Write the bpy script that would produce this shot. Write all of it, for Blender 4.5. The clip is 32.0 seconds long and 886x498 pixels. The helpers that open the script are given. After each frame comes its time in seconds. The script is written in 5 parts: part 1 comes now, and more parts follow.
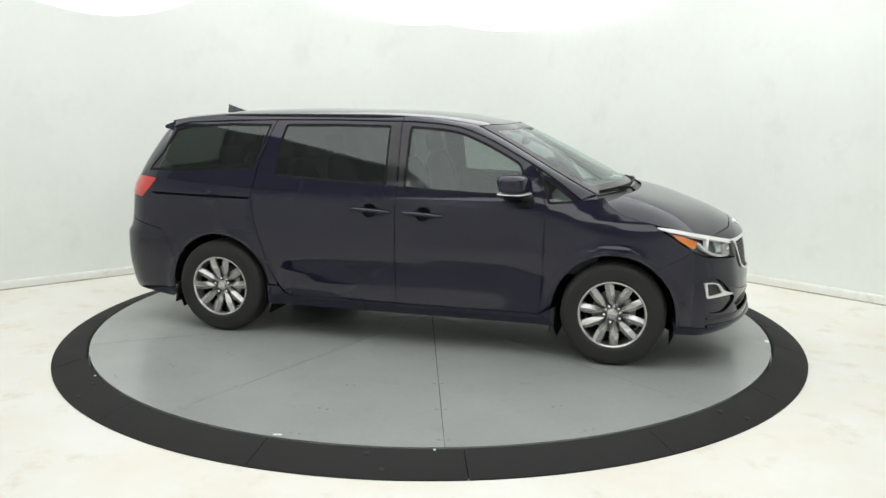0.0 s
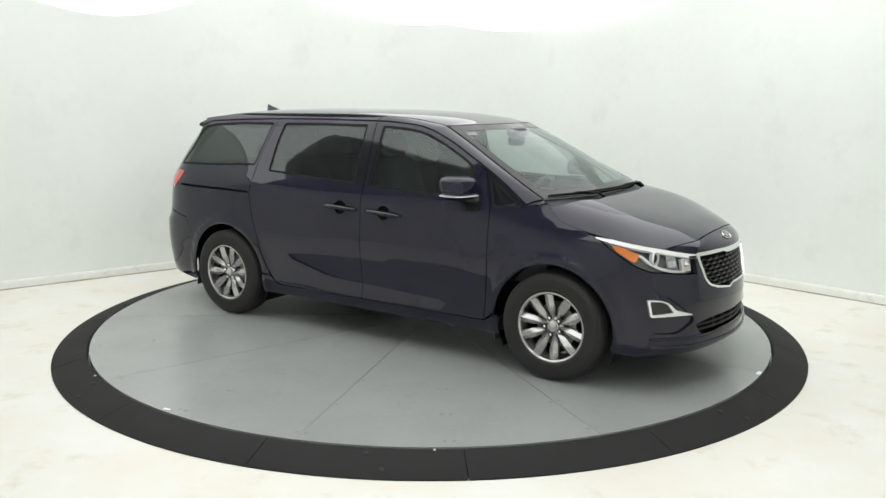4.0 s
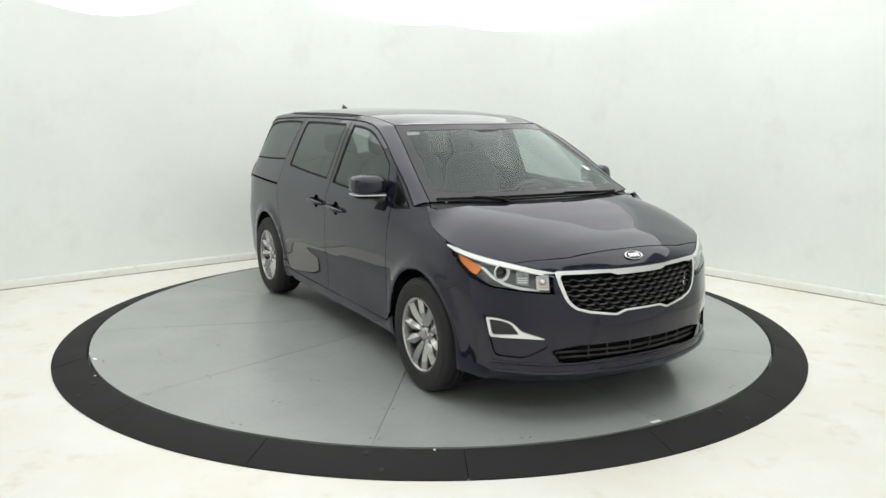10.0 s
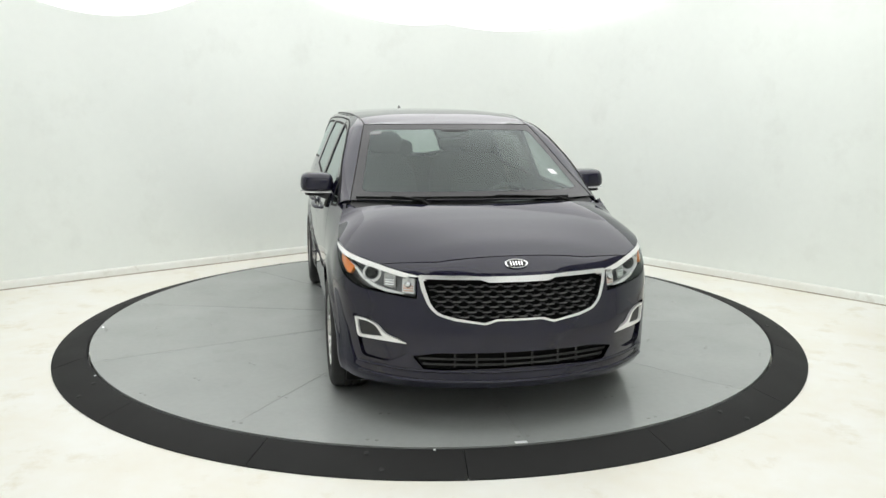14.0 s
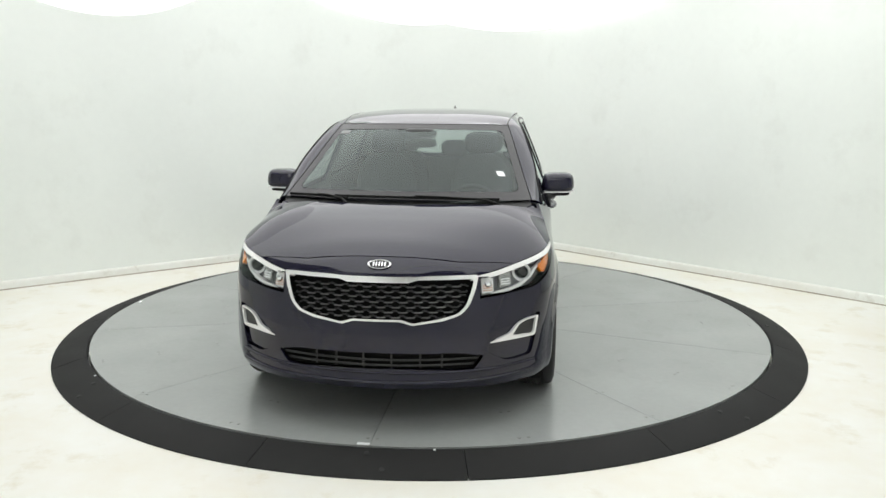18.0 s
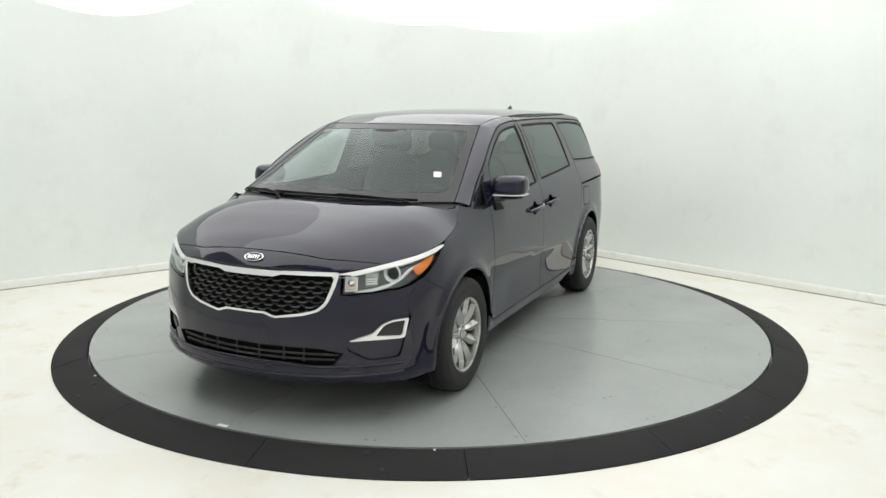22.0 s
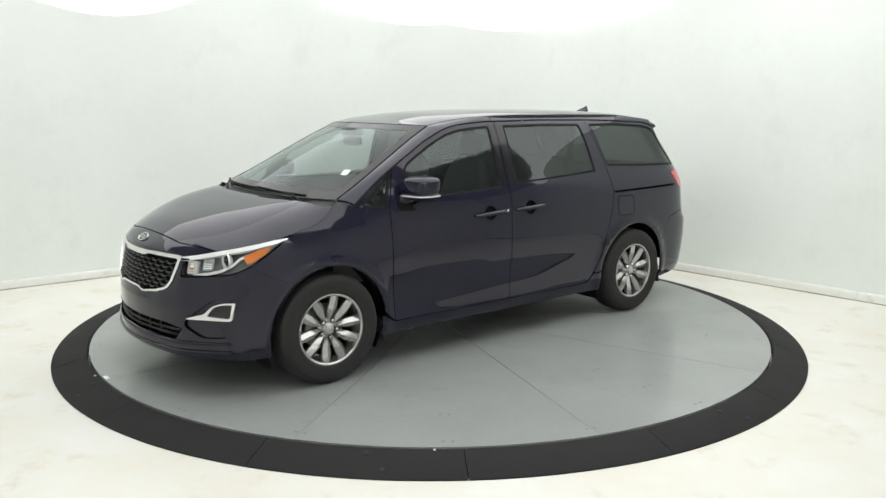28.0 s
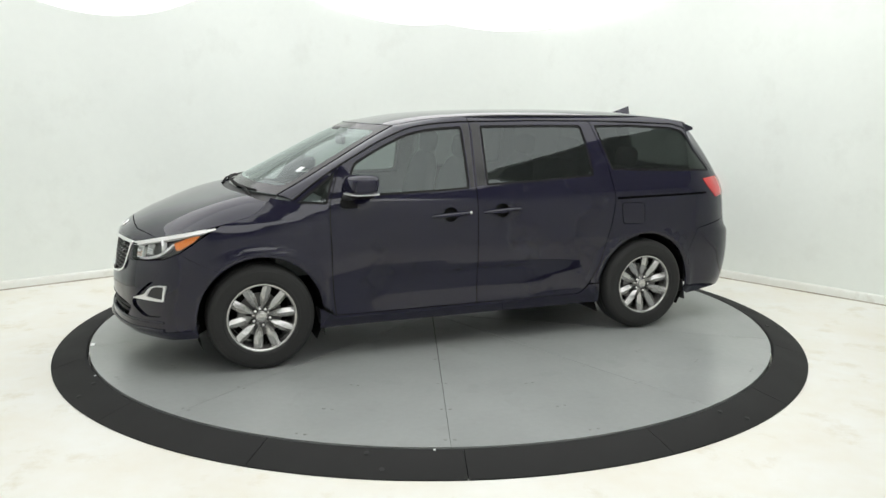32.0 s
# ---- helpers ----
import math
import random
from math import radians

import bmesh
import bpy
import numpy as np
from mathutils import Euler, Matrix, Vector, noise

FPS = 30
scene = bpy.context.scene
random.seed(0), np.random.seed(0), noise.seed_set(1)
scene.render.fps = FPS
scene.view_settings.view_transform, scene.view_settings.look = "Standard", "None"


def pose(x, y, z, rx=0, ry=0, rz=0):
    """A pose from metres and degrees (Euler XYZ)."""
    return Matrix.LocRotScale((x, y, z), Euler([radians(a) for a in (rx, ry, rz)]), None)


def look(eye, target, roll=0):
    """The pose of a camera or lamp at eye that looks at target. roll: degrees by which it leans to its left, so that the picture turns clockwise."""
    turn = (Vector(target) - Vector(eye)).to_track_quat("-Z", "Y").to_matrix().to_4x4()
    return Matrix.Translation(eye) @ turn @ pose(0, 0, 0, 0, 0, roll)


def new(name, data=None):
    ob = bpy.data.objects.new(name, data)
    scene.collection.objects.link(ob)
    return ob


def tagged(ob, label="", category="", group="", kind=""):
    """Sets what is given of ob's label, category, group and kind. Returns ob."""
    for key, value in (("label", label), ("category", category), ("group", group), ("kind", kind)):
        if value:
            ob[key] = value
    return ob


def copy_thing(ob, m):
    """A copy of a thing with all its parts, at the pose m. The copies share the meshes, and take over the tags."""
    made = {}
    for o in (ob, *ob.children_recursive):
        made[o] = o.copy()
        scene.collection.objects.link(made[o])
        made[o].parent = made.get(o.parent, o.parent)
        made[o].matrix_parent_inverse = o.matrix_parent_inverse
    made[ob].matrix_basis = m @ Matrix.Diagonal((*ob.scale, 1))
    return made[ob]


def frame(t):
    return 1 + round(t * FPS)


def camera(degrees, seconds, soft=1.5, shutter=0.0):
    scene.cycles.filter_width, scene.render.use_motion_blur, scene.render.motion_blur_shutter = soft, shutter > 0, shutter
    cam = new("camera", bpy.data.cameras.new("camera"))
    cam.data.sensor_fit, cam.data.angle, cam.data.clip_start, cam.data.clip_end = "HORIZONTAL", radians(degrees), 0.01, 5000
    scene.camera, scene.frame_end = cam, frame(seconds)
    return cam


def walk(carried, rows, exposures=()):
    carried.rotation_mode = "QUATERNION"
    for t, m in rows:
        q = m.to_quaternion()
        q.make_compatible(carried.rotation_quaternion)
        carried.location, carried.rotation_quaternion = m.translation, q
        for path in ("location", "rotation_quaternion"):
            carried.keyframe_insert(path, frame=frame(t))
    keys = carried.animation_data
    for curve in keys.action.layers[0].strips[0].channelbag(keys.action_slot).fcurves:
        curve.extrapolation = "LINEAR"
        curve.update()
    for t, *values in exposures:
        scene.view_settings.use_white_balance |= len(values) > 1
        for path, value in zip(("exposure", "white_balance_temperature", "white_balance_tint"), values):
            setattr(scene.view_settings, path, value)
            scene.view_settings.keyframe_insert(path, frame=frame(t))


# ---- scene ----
# ---- camera ----
cam = camera(58.05, 32.0)
EYE = (0.0, -6.734, 1.875)
AIM = (0.0803, -0.8327, 0.794)
walk(cam, [(0.0, look(EYE, AIM, 0.288)), (32.0, look(EYE, AIM, 0.288))])

# turntable heading of the van, degrees, second by second (0: nose to the camera)
TURN = [(0.0, 73.45), (1.0, 69.1), (2.0, 64.74), (3.0, 60.35), (4.25, 54.9), (5.5, 49.4), (7.0, 42.76), (8.0, 38.25),
        (9.0, 33.74), (10.0, 29.22), (11.0, 24.67), (12.0, 20.1), (13.0, 15.54), (14.0, 11.0), (15.25, 5.4), (16.5, -0.26),
        (18.0, -7.04), (19.0, -11.58), (20.0, -16.13), (21.0, -20.66), (22.0, -25.2), (23.0, -29.78), (24.0, -34.31),
        (25.0, -38.82), (26.25, -44.4), (27.5, -49.88), (29.0, -56.52), (30.0, -60.98), (31.0, -65.42), (32.0, -69.83)]
DECK = 0.068          # height of the turntable's top
VAN = (0.06, 0.005)   # where the van stands on it

# ---- light ----
world = bpy.data.worlds.new("world")
scene.world = world
world.use_nodes = True
world.node_tree.nodes["Background"].inputs[0].default_value = (0.9, 0.95, 1.0, 1)
world.node_tree.nodes["Background"].inputs[1].default_value = 0.3
scene.view_settings.exposure = 0.95
PANEL_GLOW = 1.06
FABRIC_GLOW = 0.77
# unseen near panel, added to brighten the van's front and the deck
NEAR_FILL_GLOW = 1.25
PANEL_ARC = (0.2, 0.05, 3.7)   # the round end of the ceiling diffuser, towards the camera: centre and radius


# ---- materials ----
def shader(name, base, rough=0.5, metal=0.0, vary=0.08, scale=6.0, fine=60.0, bump=0.0, coat=0.0, rough_vary=0.1, tint=None, stain=None, **more):
    """A surface with grain at two scales: colour, roughness and relief."""
    m = bpy.data.materials.new(name)
    m.use_nodes = True
    nt = m.node_tree
    n, link = nt.nodes, nt.links.new
    b = n["Principled BSDF"]
    at = n.new("ShaderNodeTexCoord")
    big, small = n.new("ShaderNodeTexNoise"), n.new("ShaderNodeTexNoise")
    big.inputs["Scale"].default_value, small.inputs["Scale"].default_value = scale, fine
    big.inputs["Detail"].default_value = small.inputs["Detail"].default_value = 5
    mix = n.new("ShaderNodeMath")
    mix.operation = "MULTIPLY_ADD"
    mix.inputs[1].default_value = 0.35
    link(at.outputs["Object"], big.inputs["Vector"])
    link(at.outputs["Object"], small.inputs["Vector"])
    link(small.outputs[0], mix.inputs[0])
    link(big.outputs[0], mix.inputs[2])
    ramp = n.new("ShaderNodeValToRGB")
    dark = tint or tuple(c * (1 - 2 * vary) for c in base)
    ramp.color_ramp.elements[0].position, ramp.color_ramp.elements[1].position = 0.45, 0.9
    ramp.color_ramp.elements[0].color = (*dark, 1)
    ramp.color_ramp.elements[1].color = (*base, 1)
    link(mix.outputs[0], ramp.inputs[0])
    link(ramp.outputs[0], b.inputs["Base Color"])
    if stain:
        # smudges with ragged edges: colour, scale, strength
        spot, level, over = n.new("ShaderNodeTexNoise"), n.new("ShaderNodeMapRange"), n.new("ShaderNodeMixRGB")
        spot.inputs["Scale"].default_value, spot.inputs["Detail"].default_value, spot.inputs["Roughness"].default_value = stain[1], 7, 0.66
        level.inputs[1].default_value, level.inputs[2].default_value = 0.56, 0.74
        level.inputs[3].default_value, level.inputs[4].default_value = 0.0, stain[2]
        over.inputs[2].default_value = (*stain[0], 1)
        link(at.outputs["Object"], spot.inputs["Vector"])
        link(spot.outputs[0], level.inputs[0])
        link(level.outputs[0], over.inputs[0])
        link(ramp.outputs[0], over.inputs[1])
        link(over.outputs[0], b.inputs["Base Color"])
    rr = n.new("ShaderNodeMapRange")
    rr.inputs[1].default_value, rr.inputs[2].default_value = 0.4, 0.95
    rr.inputs[3].default_value, rr.inputs[4].default_value = max(0.0, rough - rough_vary * rough), min(1.0, rough + rough_vary * rough)
    link(mix.outputs[0], rr.inputs[0])
    link(rr.outputs[0], b.inputs["Roughness"])
    b.inputs["Metallic"].default_value = metal
    if bump:
        bp = n.new("ShaderNodeBump")
        bp.inputs["Strength"].default_value, bp.inputs["Distance"].default_value = bump, 0.002
        link(small.outputs[0], bp.inputs["Height"])
        link(bp.outputs[0], b.inputs["Normal"])
    if coat:
        b.inputs["Coat Weight"].default_value, b.inputs["Coat Roughness"].default_value = coat, 0.06
    for key, value in more.items():
        b.inputs[key.replace("_", " ")].default_value = value
    return m


def glow(name, colour, strength):
    m = bpy.data.materials.new(name)
    m.use_nodes = True
    b = m.node_tree.nodes["Principled BSDF"]
    b.inputs["Base Color"].default_value = (0.2, 0.2, 0.2, 1)
    b.inputs["Emission Color"].default_value = (*colour, 1)
    b.inputs["Emission Strength"].default_value = strength
    return m


def glass(name, through_colour, ior=1.5, rough=0.0, veil=0.0, faces=1.6):
    """Thin automotive glass: tinted see-through with the Fresnel gloss of two faces and a faint painted grey haze."""
    m = bpy.data.materials.new(name)
    m.use_nodes = True
    n, link = m.node_tree.nodes, m.node_tree.links.new
    n.remove(n["Principled BSDF"])
    clear, shine, face, mix = (n.new("ShaderNodeBsdfTransparent"), n.new("ShaderNodeBsdfGlossy"),
                               n.new("ShaderNodeLayerWeight"), n.new("ShaderNodeMixShader"))
    power, gloss = n.new("ShaderNodeMath"), n.new("ShaderNodeMath")
    clear.inputs[0].default_value = (*through_colour, 1)
    shine.inputs[0].default_value = (0.90, 0.98, 0.97, 1)
    shine.inputs["Roughness"].default_value = rough
    # Schlick's rule, for the one or two faces of the pane
    low = faces * ((ior - 1) / (ior + 1)) ** 2
    face.inputs[0].default_value = 0.5
    power.operation, gloss.operation = "POWER", "MULTIPLY_ADD"
    power.inputs[1].default_value = 5.0
    gloss.inputs[1].default_value, gloss.inputs[2].default_value = 1 - low, low
    link(face.outputs["Facing"], power.inputs[0])
    link(power.outputs[0], gloss.inputs[0])
    link(gloss.outputs[0], mix.inputs[0])
    # painted haze: a diffuse layer stands in for veiling glare
    if veil:
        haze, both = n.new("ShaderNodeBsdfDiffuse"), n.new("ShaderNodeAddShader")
        haze.inputs[0].default_value = (veil * 0.86, veil, veil * 1.0, 1)
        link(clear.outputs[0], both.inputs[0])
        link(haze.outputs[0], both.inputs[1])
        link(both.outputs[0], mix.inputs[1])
    else:
        link(clear.outputs[0], mix.inputs[1])
    link(shine.outputs[0], mix.inputs[2])
    link(mix.outputs[0], n["Material Output"].inputs[0])
    return m


WALL = shader("wall_paint", (0.862, 0.90, 0.86), 0.6, vary=0.025, scale=0.9, fine=14, bump=0.05, stain=((0.60, 0.61, 0.56), 1.7, 0.2))
FLOOR = shader("floor_paint", (0.865, 0.862, 0.82), 0.42, tint=(0.82, 0.785, 0.69), scale=1.3, fine=9, bump=0.04, stain=((0.64, 0.57, 0.40), 3.2, 0.6))
NEAR_WALL = shader("near_wall_paint", (0.80, 0.81, 0.79), 0.7, vary=0.03, scale=0.7)
CEIL = shader("ceiling_paint", (0.40, 0.41, 0.415), 0.8, vary=0.02)
DISC = shader("grey_floor_paint", (0.35, 0.363, 0.358), 0.22, vary=0.06, stain=((0.24, 0.245, 0.235), 3.0, 0.35), scale=1.3, fine=25, bump=0.03)
BASE = shader("coving_paint", (0.86, 0.885, 0.845), 0.55, tint=(0.79, 0.785, 0.73), scale=2.2, fine=18, bump=0.2, stain=((0.42, 0.37, 0.29), 3.5, 0.6))
GRIME = shader("dirty_sealant", (0.52, 0.48, 0.41), 0.8, tint=(0.30, 0.26, 0.20), scale=2.5, fine=30)
RUBBER_MAT = shader("ramp_rubber", (0.021, 0.021, 0.021), 0.8, vary=0.12, scale=3, fine=120, bump=0.3, Specular_IOR_Level=0.28)
GAP = shader("dark_joint", (0.05, 0.05, 0.05), 0.8)
PAINT = shader("navy_paint", (0.0110, 0.0102, 0.0250), 0.42, metal=0.0, vary=0.05, scale=2.0, fine=900, coat=1.0, Specular_IOR_Level=0.0, Coat_Roughness=0.015)
BLACK = shader("black_plastic", (0.024, 0.024, 0.025), 0.45, vary=0.1, fine=300, bump=0.1)
SEAL = shader("seal_rubber", (0.010, 0.010, 0.010), 0.6, vary=0.1, Specular_IOR_Level=0.15)
GLOSSB = shader("gloss_black", (0.006, 0.006, 0.007), 0.12, vary=0.05)
INNER = shader("inner_dark", (0.008, 0.008, 0.008), 0.85, Specular_IOR_Level=0.1)
CHROME = shader("chrome", (0.93, 0.93, 0.94), 0.15, metal=1.0, vary=0.02)
ALLOY = shader("alloy", (0.52, 0.515, 0.505), 0.22, metal=0.85, vary=0.05, fine=200)
TYRE = shader("tyre_rubber", (0.017, 0.017, 0.017), 0.7, vary=0.15, fine=80, bump=0.2)
GLASS_FRONT = glass("windscreen_glass", (0.72, 0.79, 0.77), veil=0.006, faces=1.1)
GLASS_SIDE = glass("door_glass", (0.36, 0.40, 0.385), veil=0.004)
GLASS_TAIL = glass("tailgate_glass", (0.42, 0.46, 0.45))
GLASS_DARK = glass("privacy_glass", (0.085, 0.092, 0.088), veil=0.004)
LENS = glass("lamp_lens", (0.95, 0.96, 0.97), 1.45, faces=0.9)
AMBER = shader("amber_lens", (0.85, 0.23, 0.02), 0.15, vary=0.12, fine=180, coat=0.8)
REDLENS = shader("red_lens", (0.62, 0.02, 0.02), 0.12, vary=0.1, fine=180, coat=0.8)
PALE_AMBER = shader("pale_amber_lens", (0.85, 0.58, 0.45), 0.15, vary=0.1, coat=0.6)
SATIN = shader("satin_silver", (0.92, 0.92, 0.92), 0.21, metal=0.25, vary=0.03)
LAMP_GREY = shader("lamp_grey", (0.16, 0.16, 0.165), 0.2, vary=0.1, coat=0.5)
BULB_WHITE = shader("lamp_white", (0.93, 0.93, 0.92), 0.2, vary=0.03, coat=0.6)
CLOTH = shader("seat_cloth", (0.075, 0.08, 0.083), 0.9, vary=0.15, fine=250, bump=0.3)
TRIM = shader("trim_grey", (0.10, 0.105, 0.106), 0.6, vary=0.1)
HEADLINER = shader("headliner", (0.28, 0.295, 0.295), 0.9, vary=0.05)
BOLT = shader("painted_bolt", (0.22, 0.225, 0.22), 0.5, vary=0.15)
BORDER = shader("screen_frit", (0.013, 0.012, 0.015), 0.15, vary=0.05, Specular_IOR_Level=0.35)
STEEL = shader("brake_steel", (0.30, 0.295, 0.29), 0.45, metal=0.8, vary=0.15)
GREY_FILM = shader("grey_film", (0.24, 0.25, 0.25), 0.5, vary=0.2, fine=120)
WHITE = shader("white_film", (0.8, 0.82, 0.83), 0.5, vary=0.05)


# ---- mesh helpers ----
def put(name, verts, faces, material, parent=None, smooth=False, normals=None):
    me = bpy.data.meshes.new(name)
    me.from_pydata(verts, [], faces)
    me.materials.append(material)
    if smooth:
        me.shade_smooth()
    if normals:
        me.normals_split_custom_set_from_vertices(normals)
    me.update()
    ob = new(name, me)
    if parent:
        ob.parent = parent
    return ob


def part(name, bm, material, parent, label="", smooth=None):
    """Links a bmesh as one mesh object under a thing or a part."""
    bmesh.ops.recalc_face_normals(bm, faces=bm.faces)
    me = bpy.data.meshes.new(name)
    bm.to_mesh(me)
    bm.free()
    me.materials.append(material)
    if smooth is not None:
        me.shade_smooth()
        me.set_sharp_from_angle(angle=radians(smooth))
    ob = new(name, me)
    ob.parent = parent
    return tagged(ob, label)


def thing(name, label, category, group="", kind=""):
    return tagged(new(name), label, category, group, kind)


def box(bm, size, m=None, bevel=0.0, seg=2):
    """A box of that size, at m, with rounded edges."""
    got = bmesh.ops.create_cube(bm, size=1.0, matrix=(m or Matrix()) @ Matrix.Diagonal((*size, 1)))
    if bevel:
        edges = list({e for v in got["verts"] for e in v.link_edges})
        bmesh.ops.bevel(bm, geom=edges, offset=bevel, segments=seg, affect="EDGES", profile=0.5)
    return bm


def lathe(bm, profile, m=None, n=48, closed=False):
    """Turns a profile of (radius, height) about the z axis of m."""
    m = m or Matrix()
    rings = [[bm.verts.new(m @ Vector((r * math.cos(2 * math.pi * i / n), r * math.sin(2 * math.pi * i / n), h))) for i in range(n)] for r, h in profile]
    pairs = list(zip(rings, rings[1:])) + ([(rings[-1], rings[0])] if closed else [])
    for a, b in pairs:
        for i in range(n):
            bm.faces.new((a[i], a[(i + 1) % n], b[(i + 1) % n], b[i]))
    return rings


def tube(bm, path, radius, n=8, flat=1.0, close=False):
    """A rod along a path of points; flat squeezes its section."""
    path = [Vector(p) for p in path]
    rings = []
    for i, p in enumerate(path):
        a = path[i - 1] if i or close else p
        b = path[(i + 1) % len(path)] if i + 1 < len(path) or close else p
        d = (b - a).normalized()
        u = d.cross(Vector((0, 0, 1)) if abs(d.z) < 0.95 else Vector((0, 1, 0))).normalized()
        v = d.cross(u)
        r = radius[i] if isinstance(radius, (list, tuple)) else radius
        rings.append([bm.verts.new(p + u * (r * math.cos(2 * math.pi * k / n)) + v * (r * flat * math.sin(2 * math.pi * k / n))) for k in range(n)])
    pairs = list(zip(rings, rings[1:])) + ([(rings[-1], rings[0])] if close else [])
    for a, b in pairs:
        for k in range(n):
            bm.faces.new((a[k], a[(k + 1) % n], b[(k + 1) % n], b[k]))
    if not close:
        bm.faces.new(rings[0][::-1])
        bm.faces.new(rings[-1])
    return bm


def egg(bm, c, size, e=0.6, n=28, k=16, shape=None):
    """A rounded block: a super-ellipsoid."""
    f = lambda v: math.copysign(abs(v) ** e, v)
    rows = []
    for i in range(1, k):
        p = -math.pi / 2 + math.pi * i / k
        row = []
        for j in range(n):
            a = 2 * math.pi * j / n
            v = Vector((f(math.cos(p)) * f(math.cos(a)), f(math.cos(p)) * f(math.sin(a)), f(math.sin(p))))
            if shape:
                v = shape(v)
            row.append(bm.verts.new((c[0] + size[0] * v.x / 2, c[1] + size[1] * v.y / 2, c[2] + size[2] * v.z / 2)))
        rows.append(row)
    for a, b in zip(rows, rows[1:]):
        for j in range(n):
            bm.faces.new((a[j], a[(j + 1) % n], b[(j + 1) % n], b[j]))
    bm.faces.new(rows[0][::-1])
    bm.faces.new(rows[-1])
    return bm


def curve(*points):
    """A smooth monotone curve through (x, y) points, held level beyond its ends."""
    xs, ys = [p[0] for p in points], [p[1] for p in points]
    h = [b - a for a, b in zip(xs, xs[1:])]
    d = [(b - a) / k for a, b, k in zip(ys, ys[1:], h)]
    m = [d[0]] + [0 if a * b <= 0 else 2 * a * b / (a + b) for a, b in zip(d, d[1:])] + [d[-1]]

    def f(x):
        if x <= xs[0]:
            return ys[0]
        if x >= xs[-1]:
            return ys[-1]
        i = max(k for k in range(len(xs) - 1) if xs[k] <= x)
        t = (x - xs[i]) / h[i]
        return ((1 + 2 * t) * (1 - t) ** 2 * ys[i] + t * (1 - t) ** 2 * h[i] * m[i]
                + t * t * (3 - 2 * t) * ys[i + 1] + t * t * (t - 1) * h[i] * m[i + 1])
    return f


def step(x, a, b):
    t = min(1.0, max(0.0, (x - a) / (b - a)))
    return t * t * (3 - 2 * t)


def rounded(poly, r=0.03, n=5):
    """Rounds the corners of a polygon; a point may carry its own radius as a third number."""
    out = []
    k = len(poly)
    for i in range(k):
        p = Vector(poly[i][:2])
        a, b = Vector(poly[i - 1][:2]), Vector(poly[(i + 1) % k][:2])
        rr = poly[i][2] if len(poly[i]) > 2 else r
        if rr <= 0:
            out.append(tuple(p))
            continue
        u, v = a - p, b - p
        c = min(rr, 0.45 * u.length, 0.45 * v.length)
        s, e = p + u.normalized() * c, p + v.normalized() * c
        for j in range(n + 1):
            t = j / n
            out.append(tuple(s * (1 - t) ** 2 + p * 2 * t * (1 - t) + e * t * t))
    return out


def dense(poly, gap=0.025):
    out = []
    for a, b in zip(poly, poly[1:] + poly[:1]):
        a, b = Vector(a[:2]), Vector(b[:2])
        k = max(1, math.ceil((b - a).length / gap))
        out += [tuple(a.lerp(b, j / k)) for j in range(k)]
    return out


def area2(poly):
    return sum(a[0] * b[1] - b[0] * a[1] for a, b in zip(poly, poly[1:] + poly[:1]))


def shrink(poly, g):
    """Moves a polygon's outline inwards by g."""
    sign = 1 if area2(poly) > 0 else -1
    out = []
    for i, p in enumerate(poly):
        a, b = poly[i - 1], poly[(i + 1) % len(poly)]
        tx, ty = b[0] - a[0], b[1] - a[1]
        ln = math.hypot(tx, ty) or 1
        out.append((p[0] - sign * ty / ln * g, p[1] + sign * tx / ln * g))
    return out


def inside(p, poly):
    x, y = p
    hit = False
    for (x0, y0), (x1, y1) in zip(poly, poly[1:] + poly[:1]):
        if (y0 > y) != (y1 > y) and x < (x1 - x0) * (y - y0) / (y1 - y0) + x0:
            hit = not hit
    return hit


